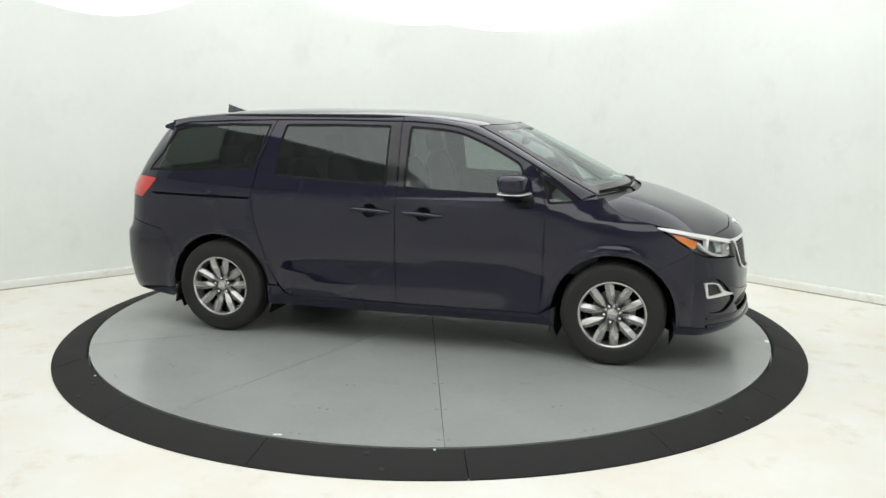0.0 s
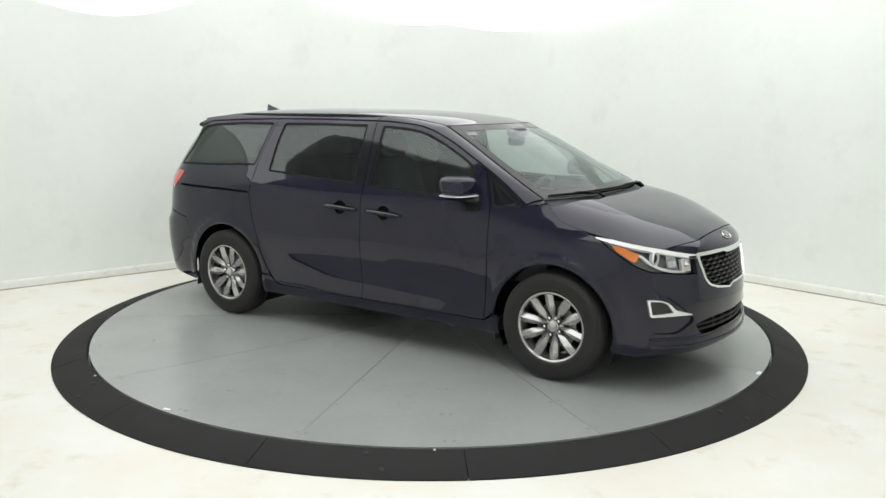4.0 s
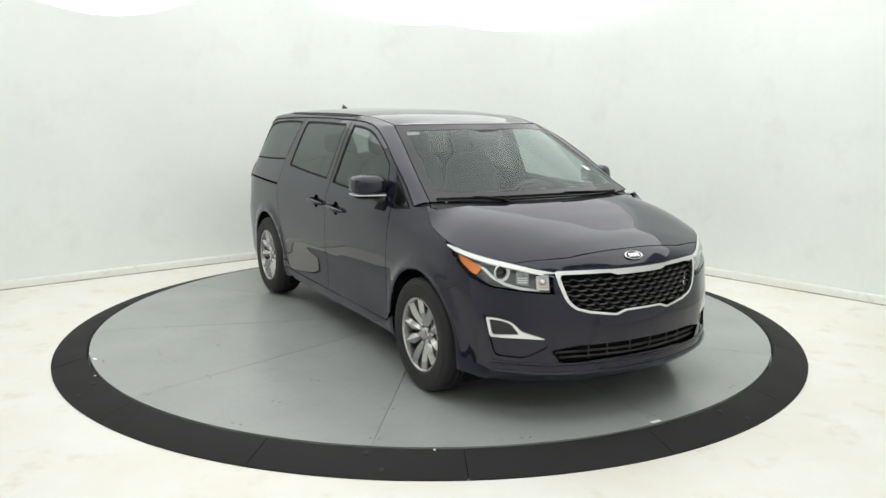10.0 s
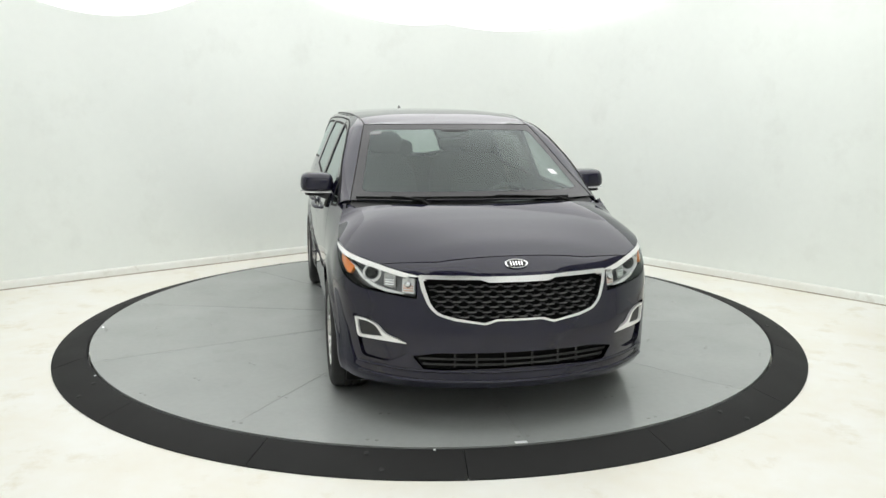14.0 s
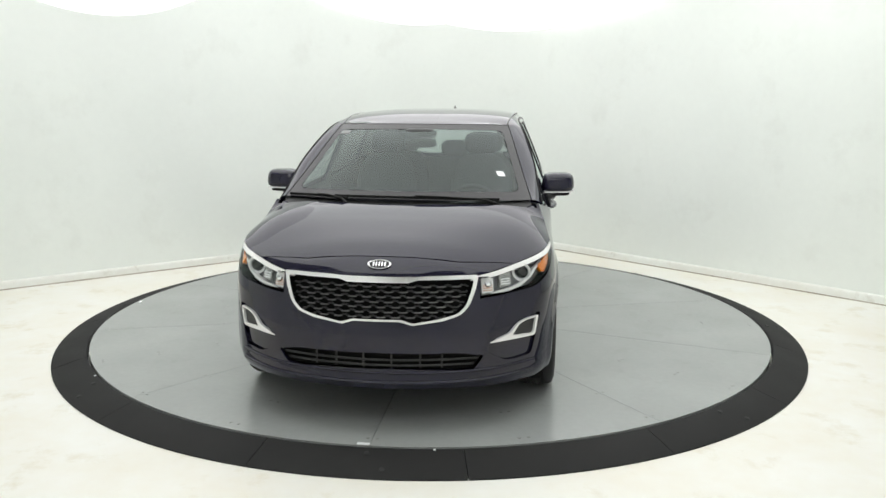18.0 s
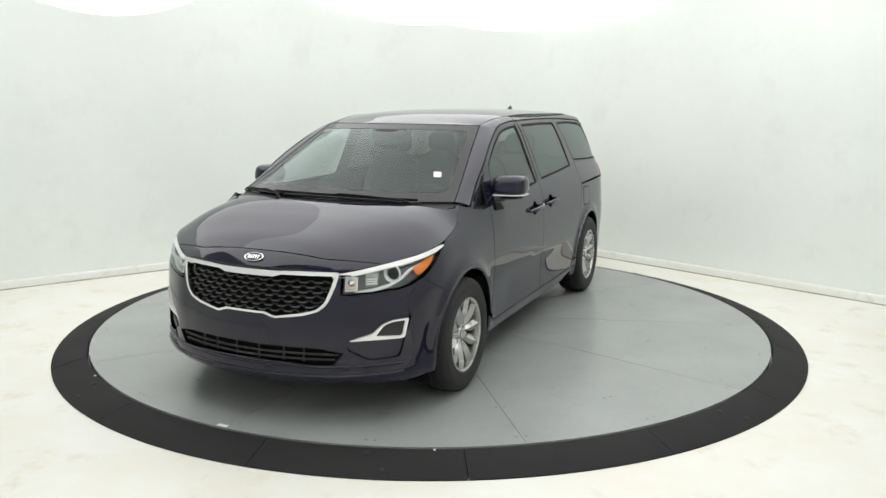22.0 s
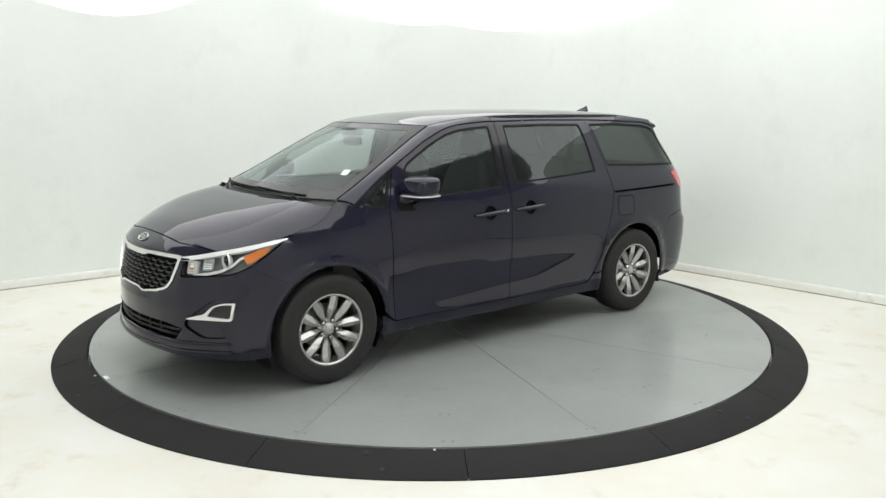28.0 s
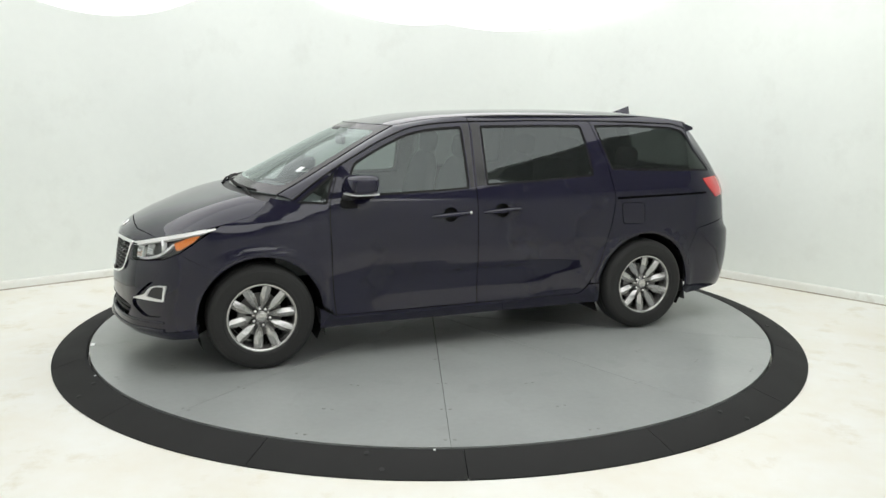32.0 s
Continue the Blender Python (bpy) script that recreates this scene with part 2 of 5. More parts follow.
def patch(name, outline, surf, material, parent, holes=(), side=1, grid=0.05, depth=0.018, lift=0.0, label="", both=False, nudge=1e-3, lines=()):
    """A panel: a polygon of the plane laid on surf(u, v), with a turned-in edge. side -1: its mirror image; both: with its mirror image joined on."""
    from mathutils.geometry import delaunay_2d_cdt
    loops = [outline, *holes]
    pts, edges = [], []
    for lp in loops:
        base = len(pts)
        pts += [Vector(p) for p in lp]
        edges += [(base + i, base + (i + 1) % len(lp)) for i in range(len(lp))]
    for ln in lines:
        base = len(pts)
        pts += [Vector(p) for p in ln]
        edges += [(base + i, base + i + 1) for i in range(len(ln) - 1)]
    u0, u1 = min(p[0] for p in outline), max(p[0] for p in outline)
    v0, v1 = min(p[1] for p in outline), max(p[1] for p in outline)
    near = {}
    for p in pts:
        near.setdefault((round(p.x / grid), round(p.y / grid)), []).append(p)
    for i in range(int(u0 / grid) - 1, int(u1 / grid) + 2):
        for j in range(int(v0 / grid) - 1, int(v1 / grid) + 2):
            p = (i * grid, j * grid)
            if inside(p, outline) and not any(inside(p, h) for h in holes):
                q = Vector(p)
                if all((q - o).length > grid * 0.3 for a in (-1, 0, 1) for b in (-1, 0, 1) for o in near.get((i + a, j + b), ())):
                    pts.append(q)
    vs, es, fs, _, _, _ = delaunay_2d_cdt(pts, edges, [], 0, 1e-6)
    tris = []
    for f in fs:
        c = (sum(vs[k].x for k in f) / 3, sum(vs[k].y for k in f) / 3)
        if inside(c, outline) and not any(inside(c, h) for h in holes):
            tris.append(list(f))
    P, N = [], []
    e = nudge
    for v in vs:
        p = Vector(surf(v.x, v.y))
        du = Vector(surf(v.x + e, v.y)) - Vector(surf(v.x - e, v.y))
        dv = Vector(surf(v.x, v.y + e)) - Vector(surf(v.x, v.y - e))
        nn = du.cross(dv)
        nn = nn.normalized() if nn.length > 1e-12 else Vector((0, 0, 1))
        P.append(p)
        N.append(nn)
    # normals point away from the van's core
    if sum(n.dot(Vector((p.x * 0.15, p.y, p.z - 0.75))) for p, n in zip(P, N)) < 0:
        N = [-n for n in N]
    P = [p + n * lift for p, n in zip(P, N)]
    used = {}
    for t in tris:
        for a, b in ((t[0], t[1]), (t[1], t[2]), (t[2], t[0])):
            used[(a, b)] = used.get((a, b), 0) + 1
    if tris:
        t = tris[0]
        if (P[t[1]] - P[t[0]]).cross(P[t[2]] - P[t[0]]).dot(N[t[0]]) < 0:
            tris = [x[::-1] for x in tris]
            used = {(b, a): c for (a, b), c in used.items()}
    verts, norms, faces = list(P), list(N), [tuple(t) for t in tris]
    if depth:
        for (a, b) in used:
            if (b, a) not in used and not (both and abs(P[a].y) < 1e-4 and abs(P[b].y) < 1e-4):
                o = (P[b] - P[a]).cross(N[a])
                o = o.normalized() if o.length > 1e-9 else N[a]
                k = len(verts)
                verts += [P[a], P[b], P[b] - N[b] * depth, P[a] - N[a] * depth]
                norms += [o] * 4
                faces.append((k + 1, k, k + 3, k + 2))
    if side < 0 or both:
        mv = [Vector((v.x, -v.y, v.z)) for v in verts]
        mn = [Vector((v.x, -v.y, v.z)) for v in norms]
        mf = [f[::-1] for f in faces]
        if both:
            k = len(verts)
            verts, norms, faces = verts + mv, norms + mn, faces + [tuple(i + k for i in f) for f in mf]
        else:
            verts, norms, faces = mv, mn, mf
    ob = put(name, [tuple(v) for v in verts], faces, material, parent, True, [tuple(v) for v in norms])
    return tagged(ob, label)


# ---- the room ----
CORNER = Vector((0.443, 4.767))
DIR_L, DIR_R = Vector((-0.798, -0.603)), Vector((0.680, -0.733))
SIDE_L, SIDE_R, TOP = 9.0, 9.4, 3.5


def room_line(back=0.0, fillet=1.5, n=14):
    """The plan of the walls, inside face, moved out by back; the far corner is rounded."""
    nl, nr = Vector((DIR_L.y, -DIR_L.x)), Vector((-DIR_R.y, DIR_R.x))
    far = -(DIR_L + DIR_R).normalized()
    c = CORNER + far * (back * 1.4)
    fourth = c + DIR_L * (SIDE_L + 2 * back) + DIR_R * (SIDE_R + 2 * back)
    left, right = c + DIR_L * (SIDE_L + 2 * back), c + DIR_R * (SIDE_R + 2 * back)
    a, b = c + DIR_L * fillet, c + DIR_R * fillet
    bend = [a * (1 - t) ** 2 + c * 2 * t * (1 - t) + b * t * t for t in [i / n for i in range(n + 1)]]
    return [fourth, left] + bend + [right]


def build_room():
    inner, outer = room_line(0.0), room_line(0.15)
    k = len(inner)
    runs = {"wall_west": [(0, 1)], "wall_north": [(i, i + 1) for i in range(1, k - 2)], "wall_east": [(k - 2, k - 1)], "wall_south": [(k - 1, 0)]}
    for name, pairs in runs.items():
        bm = bmesh.new()
        idx = [pairs[0][0]] + [b for a, b in pairs]
        rows = [[bm.verts.new((*line[i], z)) for i in idx] for line, z in ((inner, 0), (inner, TOP), (outer, TOP), (outer, 0))]
        for r0, r1 in zip(rows, rows[1:] + rows[:1]):
            for i in range(len(idx) - 1):
                bm.faces.new((r0[i], r0[i + 1], r1[i + 1], r1[i]))
        ob = part(name, bm, NEAR_WALL if name in ("wall_south", "wall_west") else WALL, None, smooth=40)
        tagged(ob, "plain white painted wall behind the camera" if name in ("wall_south", "wall_west") else "smooth white painted studio wall, faintly scuffed near the floor", "wall", kind="structure")
    bm = bmesh.new()
    bm.faces.new([bm.verts.new((*p, 0)) for p in outer][::-1])
    r = bmesh.ops.extrude_face_region(bm, geom=bm.faces[:])
    bmesh.ops.translate(bm, verts=[v for v in r["geom"] if isinstance(v, bmesh.types.BMVert)], vec=(0, 0, -0.2))
    tagged(part("floor", bm, FLOOR, None), "cream painted concrete floor with faint stains", "floor", kind="structure")
    bm = bmesh.new()
    bm.faces.new([bm.verts.new((*p, TOP)) for p in outer])
    r = bmesh.ops.extrude_face_region(bm, geom=bm.faces[:])
    bmesh.ops.translate(bm, verts=[v for v in r["geom"] if isinstance(v, bmesh.types.BMVert)], vec=(0, 0, 0.2))
    tagged(part("ceiling", bm, CEIL, None), "plain grey ceiling", "ceiling", kind="structure")
    # rounded skirting at the foot of the walls
    line = room_line(0.0, n=24)[1:]
    prof = [(0.0, 0.088), (0.010, 0.086), (0.018, 0.078), (0.022, 0.062), (0.024, 0.02), (0.026, 0.0)]
    bm = bmesh.new()
    rows = []
    for i, p in enumerate(line):
        a, b = line[max(0, i - 1)], line[min(len(line) - 1, i + 1)]
        d = (b - a).normalized()
        nrm = Vector((d.y, -d.x))
        if nrm.dot(-p) < 0:
            nrm = -nrm
        rows.append([bm.verts.new((*(p + nrm * o), z)) for o, z in prof])
    for r0, r1 in zip(rows, rows[1:]):
        for j in range(len(prof) - 1):
            bm.faces.new((r0[j], r0[j + 1], r1[j + 1], r1[j]))
    tagged(part("baseboard", bm, BASE, None, smooth=50), "white rounded coving strip along the foot of the wall", "baseboard", kind="structure")
    # dirty sealant where the coving meets the floor
    bm = bmesh.new()
    rows = []
    for i, p in enumerate(line):
        a, b = line[max(0, i - 1)], line[min(len(line) - 1, i + 1)]
        d = (b - a).normalized()
        nrm = Vector((d.y, -d.x))
        if nrm.dot(-p) < 0:
            nrm = -nrm
        rows.append([bm.verts.new((*(p + nrm * o), z)) for o, z in ((0.024, 0.011), (0.029, 0.010), (0.033, 0.005), (0.036, 0.0))])
    for r0, r1 in zip(rows, rows[1:]):
        for j in range(3):
            bm.faces.new((r0[j], r0[j + 1], r1[j + 1], r1[j]))
    tagged(part("trim", bm, GRIME, None, smooth=50), "dirty grey sealant line between coving and floor", "trim", kind="structure")


build_room()


def build_ramp():
    """The black rubber ramp round the turntable, segment by segment."""
    ring = thing("ramp_ring", "black rubber ramp ring laid round the grey turntable", "ramp")
    prof = [(2.748, 0.0), (2.748, 0.058), (2.756, 0.066), (2.775, 0.067), (2.975, 0.016), (2.992, 0.008), (2.992, 0.0)]
    step_deg, gap = 22.5, 0.0007
    bm = bmesh.new()
    a0, a1 = gap, radians(step_deg) - gap
    rows = [[bm.verts.new((r * math.cos(a), r * math.sin(a), z)) for r, z in prof] for a in [a0 + (a1 - a0) * i / 10 for i in range(11)]]
    for r0, r1 in zip(rows, rows[1:]):
        for j in range(len(prof)):
            q = (j + 1) % len(prof)
            bm.faces.new((r0[j], r0[q], r1[q], r1[j]))
    bm.faces.new(rows[0])
    bm.faces.new(rows[-1][::-1])
    first = part("ramp_segment", bm, RUBBER_MAT, ring, smooth=25)
    first.rotation_euler = (0, 0, radians(-86.45))
    for i in range(1, 16):
        seg = new("ramp_segment", first.data)
        seg.parent = ring
        seg.rotation_euler = (0, 0, radians(-86.45 + 22.5 * i))
    bm = bmesh.new()
    lathe(bm, [(0.016, 0.0), (0.016, 0.003), (0.011, 0.005), (0.0, 0.005)], n=10)
    bolt = part("ramp_bolt", bm, TYRE, ring, smooth=30)
    tilt = math.atan2(0.051, 0.2)
    for a, r, w, h in ((-89.7, 2.757, 0.012, 0.022), (-144.6, 2.757, 0.02, 0.014)):
        bm = bmesh.new()
        box(bm, (h, w, 0.002), bevel=0.0005, seg=1)
        mark = part("paint_mark", bm, WHITE, ring, "small white paint mark")
        mark.matrix_basis = Matrix.Rotation(radians(a), 4, "Z") @ Matrix.Translation((r + 0.008, 0, 0.0675))
    bolts = [(a, r) for a in range(0, 360, 45) for r in (2.81, 2.93)]
    for i, (a, r) in enumerate(bolts):
        ob = bolt if i == 0 else new("ramp_bolt", bolt.data)
        ob.parent = ring
        ob.matrix_basis = Matrix.Rotation(radians(a - 97.0 + (2 if r > 2.9 else 0)), 4, "Z") @ Matrix.Translation((r, 0, 0.067 - (r - 2.775) * 0.255)) @ Matrix.Rotation(tilt, 4, "Y")


def build_turntable():
    """The round deck: ten grey steel plates with bolted radial joints."""
    table = thing("turntable", "round grey painted turntable deck of ten steel plates, lightly scuffed", "turntable")
    bm = bmesh.new()
    n = 12
    half, R = radians(18) - 0.00035, 2.736
    top = [(0.012, 0)] + [(R * math.cos(-half + 2 * half * i / n), R * math.sin(-half + 2 * half * i / n)) for i in range(n + 1)]
    vt = [bm.verts.new((x, y, 0.0)) for x, y in top]
    vb = [bm.verts.new((x, y, -0.055)) for x, y in top]
    bm.faces.new(vt)
    bm.faces.new(vb[::-1])
    for i in range(len(top)):
        j = (i + 1) % len(top)
        bm.faces.new((vt[i], vb[i], vb[j], vt[j]))
    plate = part("deck_plate", bm, DISC, table)
    for i in range(10):
        ob = plate if i == 0 else new("deck_plate", plate.data)
        ob.parent = table
        ob.rotation_euler = (0, 0, radians(36 * i + 18))
    bm = bmesh.new()
    lathe(bm, [(2.7, -0.0665), (2.7, -0.02), (0.001, -0.0125)], n=64)
    part("deck_frame", bm, GAP, table, smooth=30)
    bm = bmesh.new()
    lathe(bm, [(0.011, 0.0), (0.010, 0.0015), (0.0, 0.002)], n=8)
    bolt = part("deck_bolt", bm, BOLT, table, smooth=30)
    k = 0
    for i in range(10):
        for r in (1.25, 1.75, 2.2, 2.64):
            for off in (-0.026, 0.026):
                a = radians(36 * i)
                ob = bolt if k == 0 else new("deck_bolt", bolt.data)
                k += 1
                ob.parent = table
                ob.location = (r * math.cos(a) - off * math.sin(a), r * math.sin(a) + off * math.cos(a), 0.0)
    for i in range(10):
        for r in (1.85, 2.28, 2.66):
            for off in (-0.026, 0.026):
                a = radians(36 * i + 18)
                ob = new("deck_bolt", bolt.data)
                ob.parent = table
                ob.location = (r * math.cos(a) - off * math.sin(a), r * math.sin(a) + off * math.cos(a), 0.0)
    bm = bmesh.new()
    box(bm, (0.028, 0.07, 0.0012), pose(2.716, -0.035, 0.0006), 0.0004, 1)
    part("paint_mark", bm, WHITE, table, "white paint mark on the deck's rim")
    bm = bmesh.new()
    box(bm, (0.05, 0.018, 0.0012), pose(-0.085, -2.706, 0.0006, 0, 0, 10), 0.0004, 1)
    part("paint_mark", bm, WHITE, table)
    return table


build_ramp()
TABLE = build_turntable()


def light_panel(plan, label, framed, mat):
    """A flat glowing diffuser under the ceiling, with a frame along some of its edges."""
    lamp = thing("overhead_light_panel", label, "ceiling light", group="ceiling light panels")
    bm = bmesh.new()
    bm.faces.new([bm.verts.new((x, y, TOP - 0.08)) for x, y in plan])
    r = bmesh.ops.extrude_face_region(bm, geom=bm.faces[:])
    bmesh.ops.translate(bm, verts=[v for v in r["geom"] if isinstance(v, bmesh.types.BMVert)], vec=(0, 0, 0.02))
    part("diffuser", bm, mat, lamp)
    for (x0, y0), (x1, y1) in zip(framed, framed[1:]):
        bm = bmesh.new()
        ln = math.hypot(x1 - x0, y1 - y0)
        box(bm, (ln, 0.05, 0.09), pose((x0 + x1) / 2, (y0 + y1) / 2, TOP - 0.045, 0, 0, math.degrees(math.atan2(y1 - y0, x1 - x0))), 0.005)
        part("frame", bm, WHITE, lamp)


HEM = shader("hem_cloth", (0.84, 0.86, 0.82), 0.9, vary=0.04, fine=150, bump=0.1)


def build_lights():
    """The glowing overhead panel, an added near fill panel and the sagging white diffuser sheets by the walls."""
    cx, cy, r = PANEL_ARC
    arc = [(cx + r * math.cos(radians(a)), cy + r * math.sin(radians(a))) for a in range(-10, -171, -4)]
    far = [tuple(p) for p in room_line(-0.06)[1:-1]] + [(5.36, -0.56)] + arc
    near = [(-3.2, -4.25), (3.9, -4.25), (2.2, -5.5), (-2.1, -5.5)]
    light_panel(far, "large glowing white ceiling light panel over the turntable", arc, glow("panel_glow", (0.985, 1.0, 0.985), PANEL_GLOW))
    light_panel(near, "unseen glowing white fill panel added before the turntable", near + near[:1], glow("near_fill_glow", (0.985, 1.0, 0.985), NEAR_FILL_GLOW))
    sheets = [((-3.39, 1.86), DIR_L, 2.754, 0.25, 1.6), ((-0.35, 4.17), DIR_L, 2.885, 0.11, 2.1), ((1.33, 3.78), DIR_R, 2.776, 0.083, 2.6)]
    mat = glow("fabric_glow", (1.0, 1.0, 1.0), FABRIC_GLOW)
    for k, (p, d, low, bend, half) in enumerate(sheets):
        nrm = Vector((-d.y, d.x))
        if nrm.dot(-Vector(p)) < 0:
            nrm = -nrm
        verts, faces = [], []
        nu, nv = 24, 6
        for j in range(nv + 1):
            for i in range(nu + 1):
                u = half * (2 * i / nu - 1)
                q = Vector(p) + d * u + nrm * (0.02 + 0.05 * k + j * 0.35)
                verts.append((*q, low + bend * u * u + 0.12 * j * j / nv))
        for j in range(nv):
            for i in range(nu):
                a = j * (nu + 1) + i
                faces.append((a, a + 1, a + nu + 2, a + nu + 1))
        ob = put("ceiling_fabric", verts, faces, mat, None, True)
        sol = ob.modifiers.new("thick", "SOLIDIFY")
        sol.thickness = 0.01
        tagged(ob, "sagging translucent white diffuser sheet hung under the ceiling", "ceiling fabric", group="diffuser sheets")
        bm = bmesh.new()
        tube(bm, [Vector(v) + Vector((0, 0, -0.004)) for v in verts[:nu + 1]], 0.006, 6)
        part("hem", bm, HEM, ob, "stitched white hem", smooth=60)


build_lights()

# ---- the van: its surfaces ----
# x forward, y to its left, z up from the deck; built on the left half and mirrored
def plan_table():
    """The van's outline from above, left half, tail to nose: places and arc length."""
    ctl = [(-2.60, 0), (-2.592, 0.40), (-2.56, 0.70), (-2.44, 0.868), (-2.15, 0.952), (-1.5, 0.983), (-0.7, 0.985), (0.2, 0.985),
           (1.0, 0.985), (1.55, 0.998), (1.9, 0.982), (2.14, 0.90), (2.34, 0.665), (2.43, 0.45), (2.485, 0.2), (2.50, 0)]
    ctl = [(ctl[1][0], -ctl[1][1])] + ctl + [(ctl[-2][0], -ctl[-2][1])]
    pts = []
    for a, b, c, d in zip(ctl, ctl[1:], ctl[2:], ctl[3:]):
        a, b, c, d = Vector(a), Vector(b), Vector(c), Vector(d)
        for i in range(24):
            t = i / 24
            pts.append(0.5 * (2 * b + (c - a) * t + (2 * a - 5 * b + 4 * c - d) * t * t + (3 * b - a - 3 * c + d) * t ** 3))
    pts.append(Vector(ctl[-2]))
    s = [0.0]
    for a, b in zip(pts, pts[1:]):
        s.append(s[-1] + (b - a).length)
    return np.array(s), np.array([p.x for p in pts]), np.array([p.y for p in pts])


PLAN_S, PLAN_X, PLAN_Y = plan_table()
S_END = float(PLAN_S[-1])
side_in = curve((0.18, 0.085), (0.25, 0.045), (0.33, 0.022), (0.42, 0.020), (0.52, 0.016), (0.62, 0.008), (0.75, 0.0025), (0.765, 0.002), (0.9, 0.005), (1.04, 0.014), (1.08, 0.019),
                (1.11, 0.026), (1.15, 0.040), (1.19, 0.057), (1.24, 0.079), (1.45, 0.165), (1.6, 0.232), (1.66, 0.27), (1.70, 0.315), (1.73, 0.37))
scoop_in = curve((0.33, 0.0), (0.42, 0.016), (0.50, 0.022), (0.59, 0.021), (0.635, 0.005), (0.65, 0.0))
fender_in = curve((0.18, 0.075), (0.25, 0.035), (0.33, 0.016), (0.5, 0.010), (0.72, 0.003), (0.88, 0.018), (0.99, 0.05), (1.055, 0.082), (1.17, 0.14), (1.3, 0.19))
front_in = curve((0.15, 0.14), (0.20, 0.09), (0.25, 0.035), (0.29, 0.012), (0.34, 0.02), (0.44, 0.024), (0.55, 0.026), (0.65, 0.04), (0.75, 0.055), (0.87, 0.085), (0.93, 0.12),
                 (0.98, 0.18), (1.05, 0.3))
rear_in = curve((0.18, 0.12), (0.33, 0.055), (0.55, 0.02), (0.74, 0.03), (0.82, 0.075), (1.1, 0.105), (1.25, 0.155), (1.64, 0.39), (1.7, 0.44))
HUB_Z, HUB_X, ARCH = 0.36, 1.53, 0.425


def body(s, z):
    """The painted side, nose and tail as one sheet."""
    x0, y0 = float(np.interp(s, PLAN_S, PLAN_X)), float(np.interp(s, PLAN_S, PLAN_Y))
    if s > S_END:
        y0 = -(s - S_END)
    if s < 0:
        y0 = s
    k = step(x0, 0.75, 1.7)
    drop = 0.015 * step(x0, -0.2, 1.05) * math.exp(-((z - 1.08) / 0.05) ** 2)
    d = side_in(z + drop) * (1 - k) + fender_in(z) * k
    d += 0.42 * scoop_in(z + 0.03 * step(-x0, -0.3, 1.0)) * step(x0, -1.3, 0.2) * (1 - step(x0, 0.62, 0.98))
    for hx in (HUB_X, -HUB_X):
        r = math.hypot(x0 - hx, z - HUB_Z)
        d -= 0.016 * math.exp(-((r - ARCH - 0.02) / 0.045) ** 2)
    x = x0 - front_in(z) * step(x0, 1.75, 2.36) + rear_in(z) * step(-x0, 1.95, 2.5)
    return Vector((x, y0 * (1 - d / 0.985), z))


def sx(x, z, *r):
    """Where the sheet has that x at height z."""
    lo, hi = 0.0, S_END
    for _ in range(36):
        mid = (lo + hi) / 2
        if body(mid, z).x < x:
            lo = mid
        else:
            hi = mid
    return (lo, z, *r)


def sy(y, z, *r):
    """Where the nose of the sheet has that y at height z."""
    lo, hi = sx(1.9, z)[0], S_END
    for _ in range(36):
        mid = (lo + hi) / 2
        if body(mid, z).y > y:
            lo = mid
        else:
            hi = mid
    return (lo, z, *r)


def along(points, n=14):
    """Points of a smooth curve through (x, z) places, on the sheet."""
    f = curve(*sorted((p[0], p[1]) for p in points))
    x0, x1 = points[0][0], points[-1][0]
    return [sx(x0 + (x1 - x0) * i / n, f(x0 + (x1 - x0) * i / n), 0) for i in range(n + 1)]


def arch(hx, a0, a1, r=ARCH, n=18):
    return [sx(hx + r * math.cos(radians(a0 + (a1 - a0) * i / n)), HUB_Z + r * math.sin(radians(a0 + (a1 - a0) * i / n)), 0) for i in range(n + 1)]


# lines shared by neighbouring panels
HOOD_LINE = [(1.43, 1.17), (1.50, 1.10), (1.57, 1.057), (1.70, 1.022), (1.80, 1.0), (1.95, 0.972), (2.12, 0.93), (2.26, 0.888), (2.325, 0.868)]
FRAME_LINE = [(0.0, 1.668), (0.2, 1.655), (0.36, 1.634), (0.6, 1.552), (0.83, 1.437), (0.95, 1.372), (1.12, 1.265), (1.285, 1.148)]
frame_z = curve(*FRAME_LINE)
hood_z = curve(*HOOD_LINE)


def hood_edge(x):
    return body(sx(x, hood_z(x))[0], hood_z(x))


roof_z = curve(*sorted([(0.70, 1.635), (0.5, 1.672), (0.1, 1.728), (-0.387, 1.752), (-0.9, 1.757), (-1.436, 1.746), (-1.9, 1.708), (-2.15, 1.672)]))
ditch_y = curve(*sorted([(0.51, 0.63), (0.25, 0.648), (0.0, 0.662), (-0.4, 0.672), (-1.5, 0.668), (-2.15, 0.60)]))
ditch_z = curve(*sorted([(0.51, 1.638), (0.25, 1.684), (0.0, 1.704), (-0.4, 1.716), (-1.5, 1.71), (-1.9, 1.682), (-2.15, 1.65)]))


def roof(x, q):
    """q runs from 0 at the middle to 1 at the drip channel."""
    y = q * ditch_y(x)
    a, b = roof_z(x), ditch_z(x)
    return Vector((x, y, a - (a - b) * (0.45 * q * q + 0.55 * abs(q) ** 5)))


SCREEN_EDGE = [Vector((0.50, 0.640, 1.640)), Vector((0.72, 0.686, 1.530)), Vector((0.95, 0.735, 1.405)), Vector((1.18, 0.785, 1.282)), Vector((1.38, 0.828, 1.182))]
SCREEN_MID = [Vector((0.665, 0, 1.648)), Vector((0.90, 0, 1.545)), Vector((1.14, 0, 1.425)), Vector((1.38, 0, 1.30)), Vector((1.60, 0, 1.185))]


